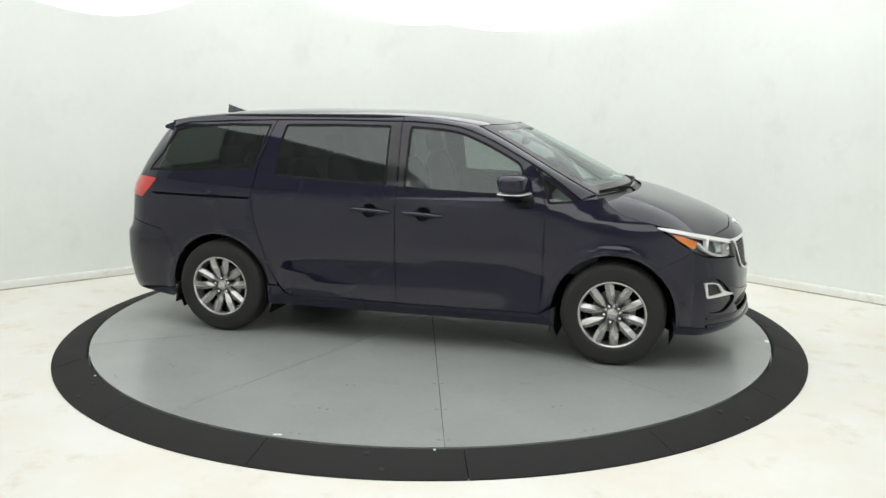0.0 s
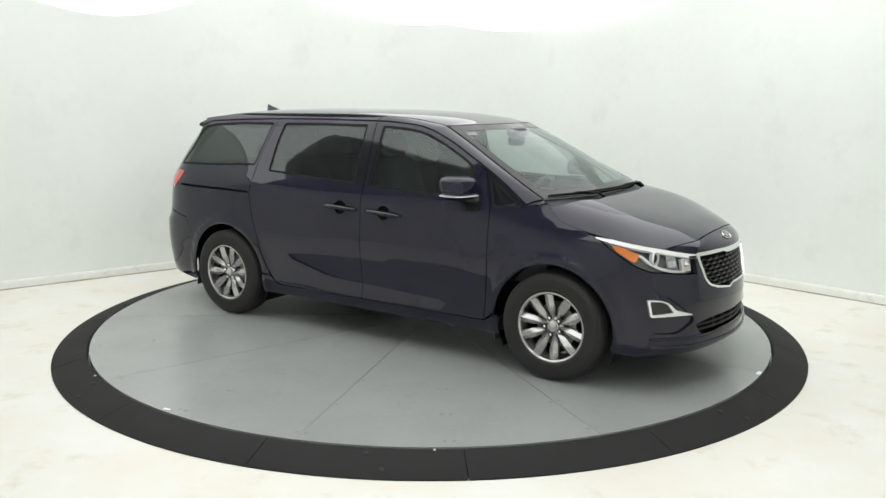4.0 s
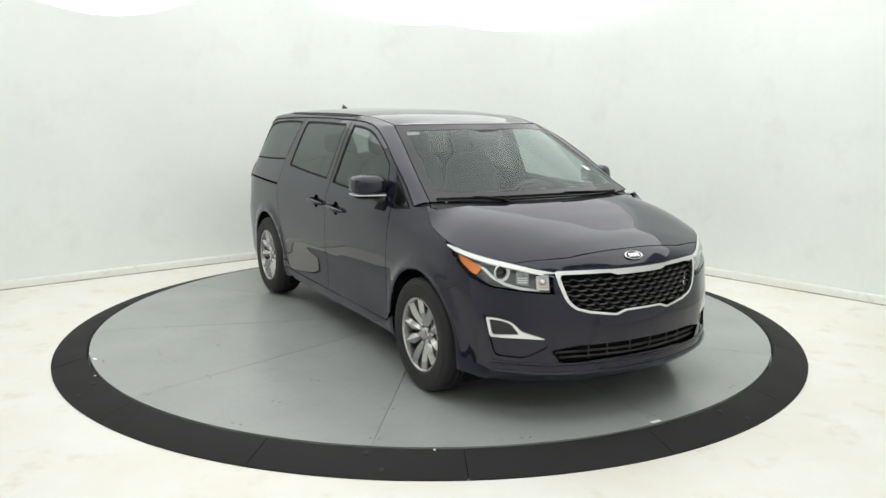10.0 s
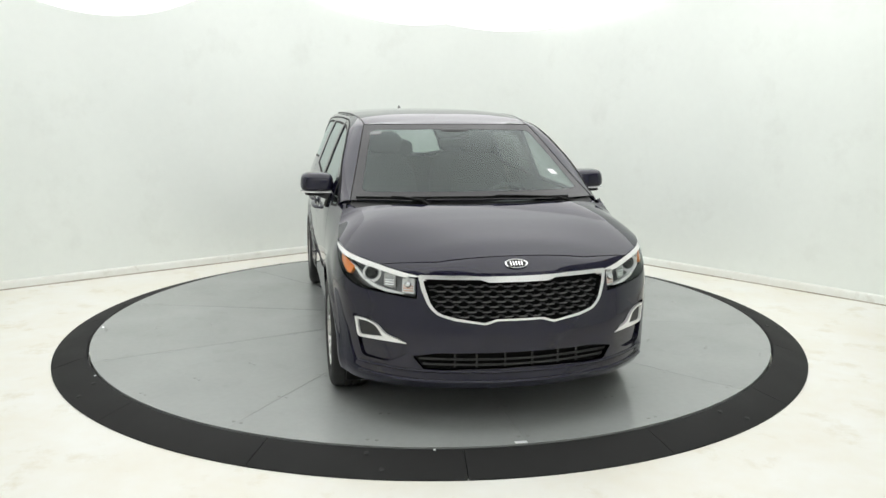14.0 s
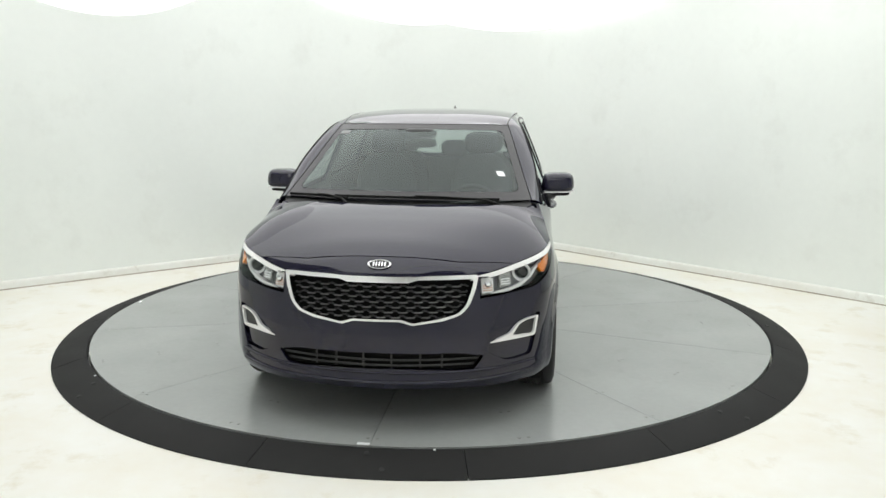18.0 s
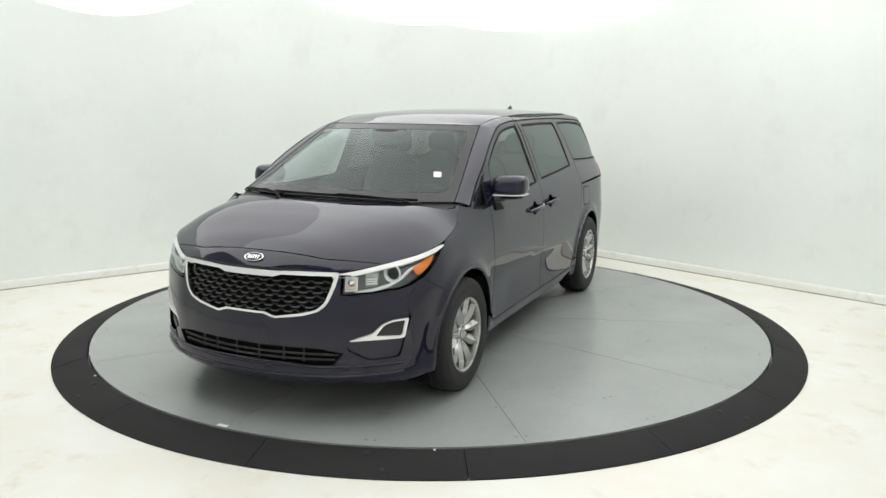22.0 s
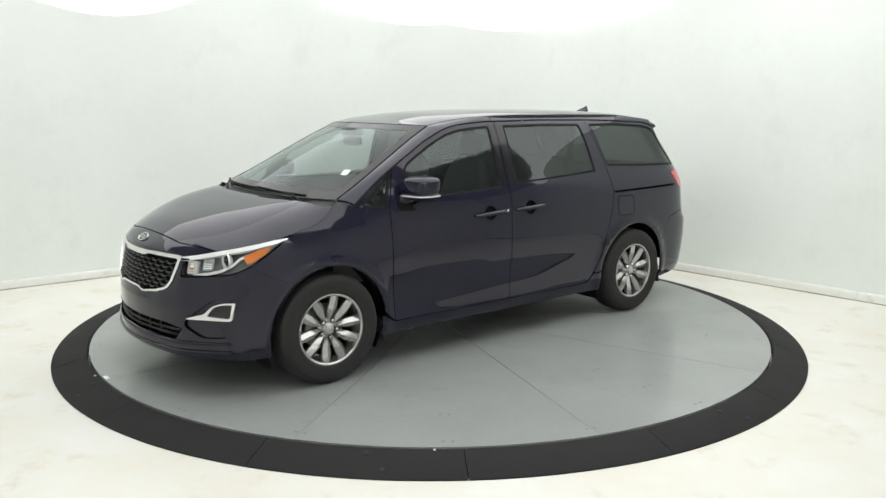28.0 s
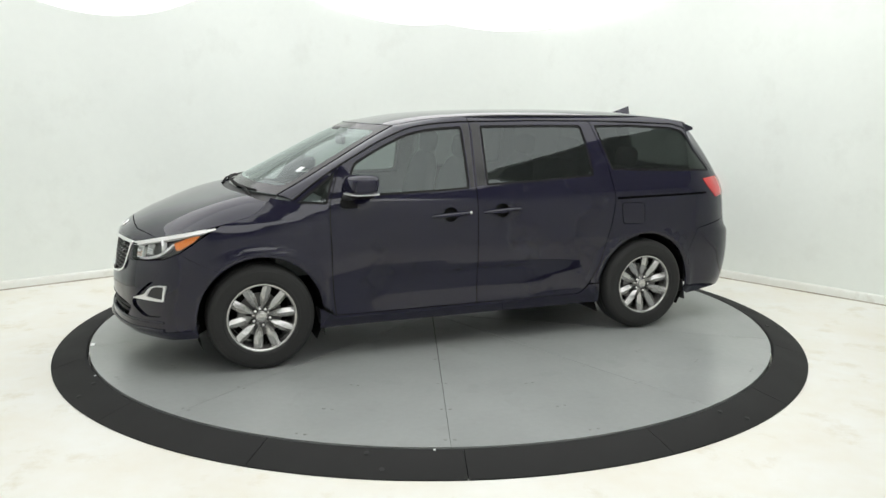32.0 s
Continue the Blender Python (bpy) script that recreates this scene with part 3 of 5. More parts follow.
def blend(path, t):
    t = min(max(t, 0.0), 1.0) * (len(path) - 1)
    i = min(int(t), len(path) - 2)
    f = t - i
    a, b = path[i], path[i + 1]
    p = path[i - 1] if i else a * 2 - b
    n = path[i + 2] if i + 2 < len(path) else b * 2 - a
    return 0.5 * (2 * a + (b - p) * f + (2 * p - 5 * a + 4 * b - n) * f * f + (3 * a - p - 3 * b + n) * f ** 3)


def screen(u, v):
    """The windscreen: u from 0 at the middle to 1 at the pillar, v from the roof down."""
    e, m = blend(SCREEN_EDGE, v), blend(SCREEN_MID, v)
    w = abs(u) ** 2.2
    return Vector((m.x + (e.x - m.x) * w, e.y * u, m.z + (e.z - m.z) * w))


def hood(x, q):
    """The bonnet: q from 0 at the middle to 1 at its side joint."""
    e = hood_edge(min(max(x, 1.435), 2.325))
    top = bonnet_z(x)
    k = step(x, 1.75, 2.15)
    a = 0.16 + 0.24 * k
    return Vector((x, q * e.y, top - (top - e.z) * (a * q * q + (1 - a) * abs(q) ** (7 - 3.5 * k))))


bonnet_z = curve((1.40, 1.205), (1.60, 1.180), (1.86, 1.118), (2.05, 1.063), (2.177, 1.022), (2.28, 0.976), (2.34, 0.945), (2.40, 0.89), (2.45, 0.80))

# ---- the van: its parts ----
def shoulder(x0, x1):
    """Rows of mesh points along the crease below the windows, so that it stays crisp."""
    n = max(2, int((x1 - x0) / 0.04))
    xs = [x0 + (x1 - x0) * i / n for i in range(n + 1)]
    return [[sx(x, h - 0.015 * step(x, -0.2, 1.05))[:2] for x in xs] for h in (1.135, 1.115, 1.103, 1.093, 1.08)]


def loop(*pieces):
    out = []
    for p in pieces:
        out += p if isinstance(p, list) else [p]
    return out


def finish(poly, r=0.02, gap=0.022, inset=0.0018):
    return shrink(dense(rounded(poly, r), gap), inset)


van = thing("minivan", "dark navy blue minivan with chrome grille and silver alloy wheels", "car")


def side_panels(side):
    # front door with its window opening
    frame_top = along([p for p in FRAME_LINE if 0.0 <= p[0] <= 0.95], 14)
    door = loop(sx(-0.061, 0.332, 0.02), sx(1.012, 0.332, 0.02), sx(1.026, 0.45, 0.05), sx(1.036, 0.62, 0), sx(1.042, 1.0, 0), sx(1.035, 1.12, 0), sx(0.95, 1.372, 0.02),
                frame_top[::-1][1:], sx(-0.082, 1.668, 0.0), sx(-0.059, 1.19, 0))
    win = [sx(-0.012, 1.636, 0.02)] + along([(0.02, 1.636), (0.2, 1.624), (0.36, 1.602), (0.58, 1.523), (0.72, 1.455), (0.832, 1.398)], 10)[1:-1] + \
          [sx(0.845, 1.388, 0.03), sx(0.93, 1.20, 0.02), sx(0.90, 1.157, 0.03), sx(0.2, 1.176, 0), sx(-0.012, 1.189, 0.02)]
    win_hole = dense(rounded(win, 0.01), 0.022)
    cup = ring_on(0.156, 1.010, 0.058, 0.052)
    d = patch("front_door", finish(door), body, PAINT, van, [win_hole, cup], side, lines=shoulder(-0.05, 1.02))
    door_handle(d, 0.153, 1.008, cup, side)
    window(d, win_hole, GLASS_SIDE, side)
    # the sliding door
    door = loop(sx(-0.063, 0.332, 0.02), sx(-0.061, 1.19, 0), sx(-0.084, 1.668, 0.0), sx(-0.6, 1.672, 0), sx(-1.115, 1.668, 0.02), sx(-1.215, 1.33, 0), sx(-1.225, 1.22, 0),
                sx(-1.243, 1.08, 0.05), sx(-1.205, 0.88, 0.05), sx(-1.10, 0.55, 0.05), sx(-1.03, 0.42, 0.04), sx(-0.95, 0.332, 0.06))
    win = [sx(-0.162, 1.640, 0.02), sx(-0.6, 1.644, 0), sx(-1.03, 1.640, 0.03), sx(-1.062, 1.47, 0.05), sx(-1.078, 1.249, 0.03), sx(-0.6, 1.222, 0), sx(-0.150, 1.204, 0.02)]
    win_hole = dense(rounded(win, 0.01), 0.022)
    cup = ring_on(-0.258, 1.022, 0.058, 0.052)
    d2 = patch("sliding_door", finish(door), body, PAINT, van, [win_hole, cup], side, lines=shoulder(-1.22, -0.075))
    door_handle(d2, -0.255, 1.022, cup, side)
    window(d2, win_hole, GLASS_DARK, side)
    # black covers on the window pillars
    cover = [sx(-0.16, 1.655, 0.0), sx(-0.09, 1.655, 0), sx(-0.07, 1.203, 0), sx(-0.147, 1.207, 0)]
    patch("pillar_cover", finish(cover, 0, inset=0.003), body, GLOSSB, d2, side=side, lift=0.0015, depth=0.0015)
    cover = [sx(-0.074, 1.655, 0), sx(-0.016, 1.655, 0), sx(-0.016, 1.193, 0), sx(-0.05, 1.196, 0)]
    patch("pillar_cover", finish(cover, 0, inset=0.003), body, GLOSSB, d, side=side, lift=0.0015, depth=0.0015)
    # rear quarter with its window
    tail = lamp_outline()
    quarter = loop(sx(-1.034, 0.405, 0), sx(-1.034, 0.42, 0), sx(-1.103, 0.55, 0.05), sx(-1.208, 0.88, 0.05), sx(-1.246, 1.08, 0.05), sx(-1.228, 1.22, 0), sx(-1.218, 1.33, 0), sx(-1.118, 1.668, 0.0),
                   sx(-1.9, 1.64, 0.03), sx(-2.02, 1.60, 0.03), sx(-2.22, 1.31, 0), sx(-2.29, 1.215, 0), sx(-2.33, 1.03, 0), sx(-2.375, 0.86, 0.04), sx(-2.05, 0.80, 0.02), arch(-HUB_X, 158, 7))
    win = [sx(-1.150, 1.638, 0.02), sx(-1.5, 1.640, 0), sx(-1.88, 1.618, 0.03), sx(-1.992, 1.588, 0.04), sx(-2.200, 1.305, 0.03), sx(-2.225, 1.258, 0.02), sx(-1.75, 1.268, 0), sx(-1.245, 1.29, 0.02)]
    win_hole = dense(rounded(win, 0.01), 0.022)
    groove = dense(rounded([sx(-2.14, 1.078), sx(-1.255, 1.066), sx(-1.255, 1.084), sx(-2.14, 1.096)], 0.004, 2), 0.03)
    q = patch("rear_quarter", finish(quarter, 0.01), body, PAINT, van, [win_hole, dense(rounded(tail, 0.012), 0.02), groove], side, lines=shoulder(-2.1, -1.26)[:3])
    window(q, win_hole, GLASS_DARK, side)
    # the door's slide rail, sunk in a groove
    patch("slide_rail", groove, body, INNER, q, side=side, lift=-0.022, depth=-0.021)
    # sill below the doors
    sill = loop(sx(-1.03, 0.40, 0), sx(-0.99, 0.36, 0.03), sx(-0.94, 0.330, 0.05), sx(1.014, 0.330, 0), sx(1.128, 0.392, 0), sx(1.13, 0.245, 0), sx(-1.12, 0.245, 0), sx(-1.115, 0.40, 0))
    patch("sill", finish(sill, 0.0), body, PAINT, van, side=side)
    # front wing, up to the pillar and the lamp
    lamp = head_outline()
    wing = loop(sx(1.015, 0.334, 0), sx(1.029, 0.45, 0.05), sx(1.039, 0.62, 0), sx(1.045, 1.0, 0), sx(1.038, 1.12, 0), sx(0.953, 1.370, 0),
                along([p for p in FRAME_LINE if p[0] > 0.94], 8)[1:], sx(1.36, 1.15, 0), sx(1.43, 1.17, 0), along(HOOD_LINE, 24)[1:10], lamp_back(), arch(HUB_X, 52, 173))
    tri = [sx(0.979, 1.335, 0.01), sx(1.268, 1.128, 0.012), sx(1.056, 1.112, 0.02)]
    tri_hole = dense(rounded(tri, 0.015), 0.02)
    w = patch("front_wing", finish(wing, 0.0), body, PAINT, van, [tri_hole], side, grid=0.03)
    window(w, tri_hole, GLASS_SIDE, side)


def ring_on(x, z, a, b, n=28):
    """An oval on the sheet."""
    s = sx(x, z)[0]
    return [(s + a * math.cos(2 * math.pi * i / n), z + b * math.sin(2 * math.pi * i / n)) for i in range(n)]


def on_sheet(s, z, lift=0.0, side=1):
    e = 1e-3
    n = (body(s + e, z) - body(s - e, z)).cross(body(s, z + e) - body(s, z - e)).normalized()
    p = body(s, z) - n * lift
    return Vector((p.x, side * p.y, p.z))


def door_handle(door, x, z, cup, side):
    patch("handle_cup", cup, body, PAINT, door, side=side, lift=-0.030, depth=-0.030, grid=0.02)
    bm = bmesh.new()
    path, rad = [], []
    for i in range(15):
        t = i / 14
        u = x - 0.152 + 0.304 * t
        h = 0.036 - 0.020 * (2 * t - 1) ** 2 - 0.010 * (2 * t - 1) ** 8
        path.append(on_sheet(sx(u, z)[0], z + 0.009 - 0.018 * t, h, side))
        rad.append(0.0235 * (1 - 0.5 * abs(2 * t - 1) ** 3.5))
    tube(bm, path, rad, 10, 0.72)
    part("door_handle", bm, PAINT, door, smooth=60)
    if side > 0 and x > 0:
        bm = bmesh.new()
        lathe(bm, [(0.011, 0), (0.011, 0.004), (0.008, 0.006), (0, 0.006)], Matrix.Translation(on_sheet(sx(x - 0.146, z)[0], z + 0.009, 0.022, side)) @ Matrix.Rotation(radians(-90 * side), 4, "X"), 12)
        part("lock_cap", bm, CHROME, door, "small chrome key lock cover", smooth=40)


def window(parent, hole, pane, side):
    rim = shrink(hole, 0.016)
    patch("window_seal", hole, body, SEAL, parent, [rim], side, lift=-0.003, depth=0.004)
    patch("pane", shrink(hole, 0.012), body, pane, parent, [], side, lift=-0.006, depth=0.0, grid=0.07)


def lamp_outline():
    return [sx(-2.12, 1.20), sx(-2.165, 1.13), sx(-2.25, 1.045), sx(-2.31, 1.055), sx(-2.275, 1.212)]


def head_outline():
    """The headlamp's outline on the sheet."""
    top = along(HOOD_LINE, 24)[10:]
    return loop(top, sy(0.556, 0.862, 0), sy(0.560, 0.748, 0.02), sy(0.70, 0.762, 0.03), sx(2.135, 0.785, 0.04), sx(2.04, 0.833, 0.03), sx(1.90, 0.925, 0))


def lamp_back():
    """The joint behind and below the lamp, down to the wheel arch."""
    return [sx(1.80, 0.985, 0), sx(1.90, 0.922, 0), sx(2.042, 0.826, 0.0), sx(1.925, 0.757, 0)]


for side in (1, -1):
    side_panels(side)

FRONT_CUT = [(2.175, 1.0), (2.240, 0.86), (2.286, 0.72), (2.303, 0.45), (2.308, 0.2), (2.31, 0.0)]
patch("bonnet", dense([(1.655, 0.0), (1.642, 0.3), (1.59, 0.6), (1.515, 0.85), (1.455, 1.0)] + [(x - 0.0025, q) for x, q in FRONT_CUT], 0.02), hood, PAINT, van, both=True, grid=0.03)
cut_x = curve(*sorted((q, x) for x, q in FRONT_CUT))
brow_z = curve((0.0, 0.886), (0.7, 0.885), (0.9, 0.880), (1.0, 0.869))


def nose(q, w):
    """The nose panel between the bonnet's front joint and the grille."""
    x0 = cut_x(abs(q)) + 0.004
    a = hood(x0, q)
    y = 0.552 * q
    b = body(sy(max(abs(y), 1e-5), brow_z(abs(q)))[0], brow_z(abs(q)))
    b = Vector((b.x, y, b.z))
    m = hood(x0 + 0.55 * (b.x - x0), q)
    m.y = (a.y + b.y) / 2
    return a * (1 - w) ** 2 + m * (2 * w * (1 - w)) + b * w * w


patch("nose_panel", dense([(0.0, 0.0), (1.0, 0.0), (1.0, 1.0), (0.0, 1.0)], 0.04), nose, PAINT, van, both=True, grid=0.05)
patch("roof", dense([(0.665, 0.0), (0.652, 0.3), (0.615, 0.6), (0.55, 0.85), (0.50, 1.0), (-2.13, 1.0), (-2.13, 0.0)], 0.03), roof, PAINT, van, both=True, grid=0.06)
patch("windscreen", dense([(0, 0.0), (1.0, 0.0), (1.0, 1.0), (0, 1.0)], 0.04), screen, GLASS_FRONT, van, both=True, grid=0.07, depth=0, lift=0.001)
patch("windscreen_border", dense([(0, 0.0), (1.0, 0.0), (1.0, 1.0), (0, 1.0)], 0.03), screen, BORDER, van, [dense(rounded([(-0.03, 0.085), (0.915, 0.092, 0.07), (0.925, 0.885, 0.07), (-0.03, 0.885)], 0.0), 0.03)], both=True, grid=0.05, depth=0, lift=0.0025)


def pillars(side):
    a_line = [body(*sx(x, frame_z(x))) for x in [1.285 * i / 20 for i in range(21)]]
    up = [Vector((x, ditch_y(x), ditch_z(x))) for x in (0.0, 0.13, 0.26, 0.39)] + [blend(SCREEN_EDGE, t) for t in [i / 12 for i in range(13)]]
    s = [0.0]
    for p, q in zip(up, up[1:]):
        s.append(s[-1] + (q - p).length)

    def upper(t):
        d = t * s[-1]
        i = max(k for k in range(len(s) - 1) if s[k] <= d + 1e-9)
        return up[i].lerp(up[i + 1], (d - s[i]) / (s[i + 1] - s[i]))

    def surf(t, w):
        t = min(max(t, 0), 1)
        k = min(int(t * 20), 19)
        a = a_line[k].lerp(a_line[k + 1], t * 20 - k)
        b = upper(t)
        m = (a + b) * 0.5 + Vector((0.15, 0.5, 0.75)) * (0.16 * (a - b).length)
        return a * (1 - w) ** 2 + m * (2 * w * (1 - w)) + b * w * w
    patch("roof_pillar", dense([(1, 0.012), (0, 0.012), (0, 0.985), (1, 0.985)], 0.03), surf, PAINT, van, side=side, grid=0.05)
    patch("pillar_trim", dense([(1, 0.02), (0, 0.02), (0, 0.97), (1, 0.97)], 0.04), surf, HEADLINER, van, side=side, grid=0.06, depth=0, lift=-0.03, label="light grey inner pillar trim")
    bm = bmesh.new()
    egg(bm, (1.375, side * 0.822, 1.112), (0.16, 0.07, 0.075), 0.7)
    part("pillar_foot", bm, PAINT, van, smooth=60)
    rail = loop(sx(0.0, 1.674, 0), along([(0.0, 1.704), (-0.4, 1.714), (-1.5, 1.707), (-1.9, 1.68), (-2.13, 1.648)], 16)[0:], sx(-2.03, 1.61, 0), sx(-1.9, 1.647, 0), sx(-1.118, 1.675, 0), sx(-0.6, 1.679, 0))
    patch("roof_rail_panel", dense(rail, 0.03), body, PAINT, van, side=side, grid=0.04)
    joint = [sx(-0.084, 1.677), sx(-0.079, 1.677), sx(-0.079, 1.703), sx(-0.084, 1.703)]
    patch("rail_joint", dense([p[:2] for p in joint], 0.01), body, SEAL, van, side=side, grid=0.03, depth=0.0005, lift=0.001)
    bm = bmesh.new()
    tube(bm, [Vector((p.x, side * (p.y - 0.004), p.z - 0.003)) for p in [Vector((x, ditch_y(x), ditch_z(x))) for x in [0.5 - 2.6 * i / 40 for i in range(41)]]], 0.0065, 6)
    part("drip_strip", bm, BLACK, van, smooth=60)


def mouldings(side):
    bm = bmesh.new()
    pts = [blend(SCREEN_EDGE, i / 16) for i in range(17)]
    tube(bm, [Vector((p.x, side * p.y, p.z + 0.001)) for p in pts], 0.0045, 6)
    part("screen_moulding", bm, SEAL, van, smooth=60)
    bm = bmesh.new()
    line = [(1.285 - 1.285 * i / 18, frame_z(1.285 - 1.285 * i / 18)) for i in range(19)] + [(-0.3, 1.671), (-0.6, 1.675), (-1.118, 1.671), (-1.5, 1.662), (-1.9, 1.643), (-2.03, 1.607)]
    tube(bm, [on_sheet(*sx(x, z), 0.0, side) for x, z in line], 0.0065, 6)
    part("roof_moulding", bm, SEAL, van, "thin black strip above the windows", smooth=60)


for side in (1, -1):
    pillars(side)
    mouldings(side)
bm = bmesh.new()
tube(bm, [screen(-1 + 2 * i / 30, 0.0) + Vector((-0.002, 0, 0.001)) for i in range(31)], 0.005, 6)
part("screen_moulding", bm, SEAL, van, smooth=60)

# nose
INTAKE = [(0, 0.452), (0.45, 0.446), (0.586, 0.424, 0.01), (0.53, 0.352, 0.015), (0.45, 0.349), (0.30, 0.357), (0, 0.365)]
GRILLE = [(0, 0.868), (0.20, 0.868), (0.30, 0.872), (0.545, 0.872, 0.02), (0.532, 0.80), (0.498, 0.705, 0.04), (0.452, 0.658, 0.05), (0.36, 0.630), (0.192, 0.607, 0.015), (0.13, 0.628, 0.015), (0, 0.628)]
GRILLE_IN = [(0, 0.836), (0.17, 0.836), (0.215, 0.850), (0.521, 0.851, 0.02), (0.507, 0.79), (0.479, 0.708, 0.04), (0.436, 0.667, 0.05), (0.35, 0.644), (0.197, 0.619, 0.015), (0.135, 0.640, 0.015), (0, 0.640)]
POCKET = [(0.894, 0.628), (0.775, 0.625), (0.71, 0.57), (0.60, 0.47), (0.605, 0.44), (0.71, 0.376, 0.05), (0.845, 0.390, 0.03)]
FOG_OUT = [(0.882, 0.610, 0.01), (0.826, 0.606, 0.02), (0.771, 0.587, 0.03), (0.726, 0.532, 0.02), (0.616, 0.496, 0), (0.618, 0.491, 0), (0.72, 0.495, 0), (0.866, 0.498, 0.02)]
FOG_IN = [(0.869, 0.600, 0.01), (0.815, 0.595, 0.02), (0.776, 0.578, 0.02), (0.738, 0.517, 0.01), (0.857, 0.510, 0.02)]


def nose_half(poly):
    return [sy(max(p[0], -0.02), *p[1:]) if p[0] > 0 else (S_END + 0.02, p[1], 0) for p in poly]


def build_nose():
    nose = loop((S_END, 0.243, 0), sy(0.4, 0.238, 0), sy(0.70, 0.232, 0), sx(2.1, 0.235, 0), arch(HUB_X, -14, 52), sx(1.925, 0.757, 0), sx(2.042, 0.826, 0.0), sx(2.135, 0.779, 0.04), sy(0.70, 0.757, 0.03), sy(0.556, 0.743, 0.01),
                sy(0.553, 0.868, 0), sy(0.497, 0.879, 0), sy(0.386, 0.884, 0), sy(0.2, 0.885, 0), (S_END, 0.885, 0))
    nose = dense(rounded(nose, 0.0), 0.022)
    holes = []
    for poly in (GRILLE, INTAKE):
        h = dense(rounded(nose_half(poly), 0.0), 0.02)
        # cut at the middle line
        h = [(min(a, S_END), b) for a, b in h]
        holes.append(h)
    holes.append(dense(rounded([sy(*p) for p in POCKET], 0.02), 0.02))
    return patch("front_bumper", nose, body, PAINT, van, holes, both=True, grid=0.03)


BUMPER = build_nose()


def line_of(points, n=6):
    """Points along a polyline, without closing it."""
    out = []
    for a, b in zip(points, points[1:]):
        out += [(a[0] + (b[0] - a[0]) * i / n, a[1] + (b[1] - a[1]) * i / n) for i in range(n)]
    return out + [tuple(points[-1][:2])]


def strip(points, width):
    pts = line_of(points)
    a, b = [], []
    for i, p in enumerate(pts):
        q, r = pts[max(0, i - 1)], pts[min(len(pts) - 1, i + 1)]
        tx, ty = r[0] - q[0], r[1] - q[1]
        ln = math.hypot(tx, ty) or 1
        w = width * (0.35 + 0.65 * min(1.0, 6 * i / len(pts), 6 * (len(pts) - 1 - i) / len(pts) + 0.2)) / 2
        a.append((p[0] - ty / ln * w, p[1] + tx / ln * w))
        b.append((p[0] + ty / ln * w, p[1] - tx / ln * w))
    return a + b[::-1]


def headlamp(side):
    out = shrink(dense(rounded(head_outline(), 0.0), 0.02), 0.002)
    lamp = patch("headlamp", out, body, LAMP_GREY, van, side=side, lift=-0.06, depth=-0.058, grid=0.05, label="clear headlamp with chrome strips and amber reflector")
    patch("lens", out, body, LENS, lamp, side=side, lift=-0.001, depth=0.0, grid=0.04)
    top = along(HOOD_LINE, 24)[10:]
    top = [(p[0], p[1] - 0.017) for p in top] + [(sy(0.60, 0.868)[0], 0.855)]
    patch("light_strip", strip(top, 0.025), body, BULB_WHITE, lamp, side=side, lift=0.002, depth=0.03, grid=0.02, label="bright white light strip under the bonnet edge")
    low = [sy(0.63, 0.768), sy(0.72, 0.778), sy(0.79, 0.80), sy(0.845, 0.84), sy(0.872, 0.882), sx(1.985, 0.925)]
    patch("lower_strip", strip([p[:2] for p in low], 0.017), body, SATIN, lamp, side=side, lift=-0.02, depth=0.03, grid=0.02)
    amber = [sx(1.905, 0.946), sx(1.985, 0.932), sx(2.075, 0.893), sx(2.062, 0.846), sx(2.04, 0.850), sx(1.945, 0.907)]
    patch("side_reflector", dense(rounded(amber, 0.012), 0.015), body, AMBER, lamp, side=side, lift=-0.014, depth=0.02, grid=0.02, label="orange side marker")
    # projector, reflector block and inner lamp
    c = sy(0.805, 0.872)[:2]
    m = Matrix.Translation(on_sheet(*c, -0.045, side)) @ Matrix.Rotation(radians(90), 4, "Y") @ Matrix.Rotation(radians(0), 4, "Z")
    bm = bmesh.new()
    lathe(bm, [(0.034, -0.01), (0.05, 0.012), (0.054, 0.020), (0.052, 0.026), (0.042, 0.022), (0.038, 0.012)], m, 32)
    part("projector_ring", bm, SATIN, lamp, smooth=50)
    bm = bmesh.new()
    lathe(bm, [(0.040, 0.004), (0.036, 0.014), (0.024, 0.024), (0.010, 0.029), (0.0, 0.030)], m, 28)
    part("projector", bm, GLOSSB, lamp, "dark glass projector lens", smooth=60)
    for y, z, w, h, mat, nm in ((0.705, 0.838, 0.075, 0.085, ALLOY, "reflector"), (0.608, 0.812, 0.076, 0.088, BULB_WHITE, "inner_lamp")):
        c = sy(y, z)[:2]
        q = [(c[0] - w / 2, z + h / 2 - 0.004), (c[0] + w / 2, z + h / 2), (c[0] + w / 2, z - h / 2), (c[0] - w / 2, z - h / 2 + 0.006)]
        patch(nm, dense(rounded(q, 0.01), 0.02), body, mat, lamp, side=side, lift=-0.030, depth=0.025, grid=0.02)
        bm = bmesh.new()
        lathe(bm, [(0.022, 0.0), (0.018, 0.012), (0.008, 0.02), (0.0, 0.021)], Matrix.Translation(on_sheet(c[0], z + 0.008, -0.03, side)) @ Matrix.Rotation(radians(90), 4, "Y"), 16)
        part("bulb", bm, LENS if nm == "reflector" else CHROME, lamp, smooth=60)
        for k in range(3):
            zz = z - h / 2 + 0.014 + 0.013 * k
            patch("facet", dense([(c[0] - w * 0.4, zz), (c[0] + w * 0.4, zz), (c[0] + w * 0.4, zz + 0.006), (c[0] - w * 0.4, zz + 0.006)], 0.02), body, CHROME if nm == "reflector" else PALE_AMBER, lamp, side=side, lift=-0.026, depth=0.004, grid=0.03)


for side in (1, -1):
    headlamp(side)


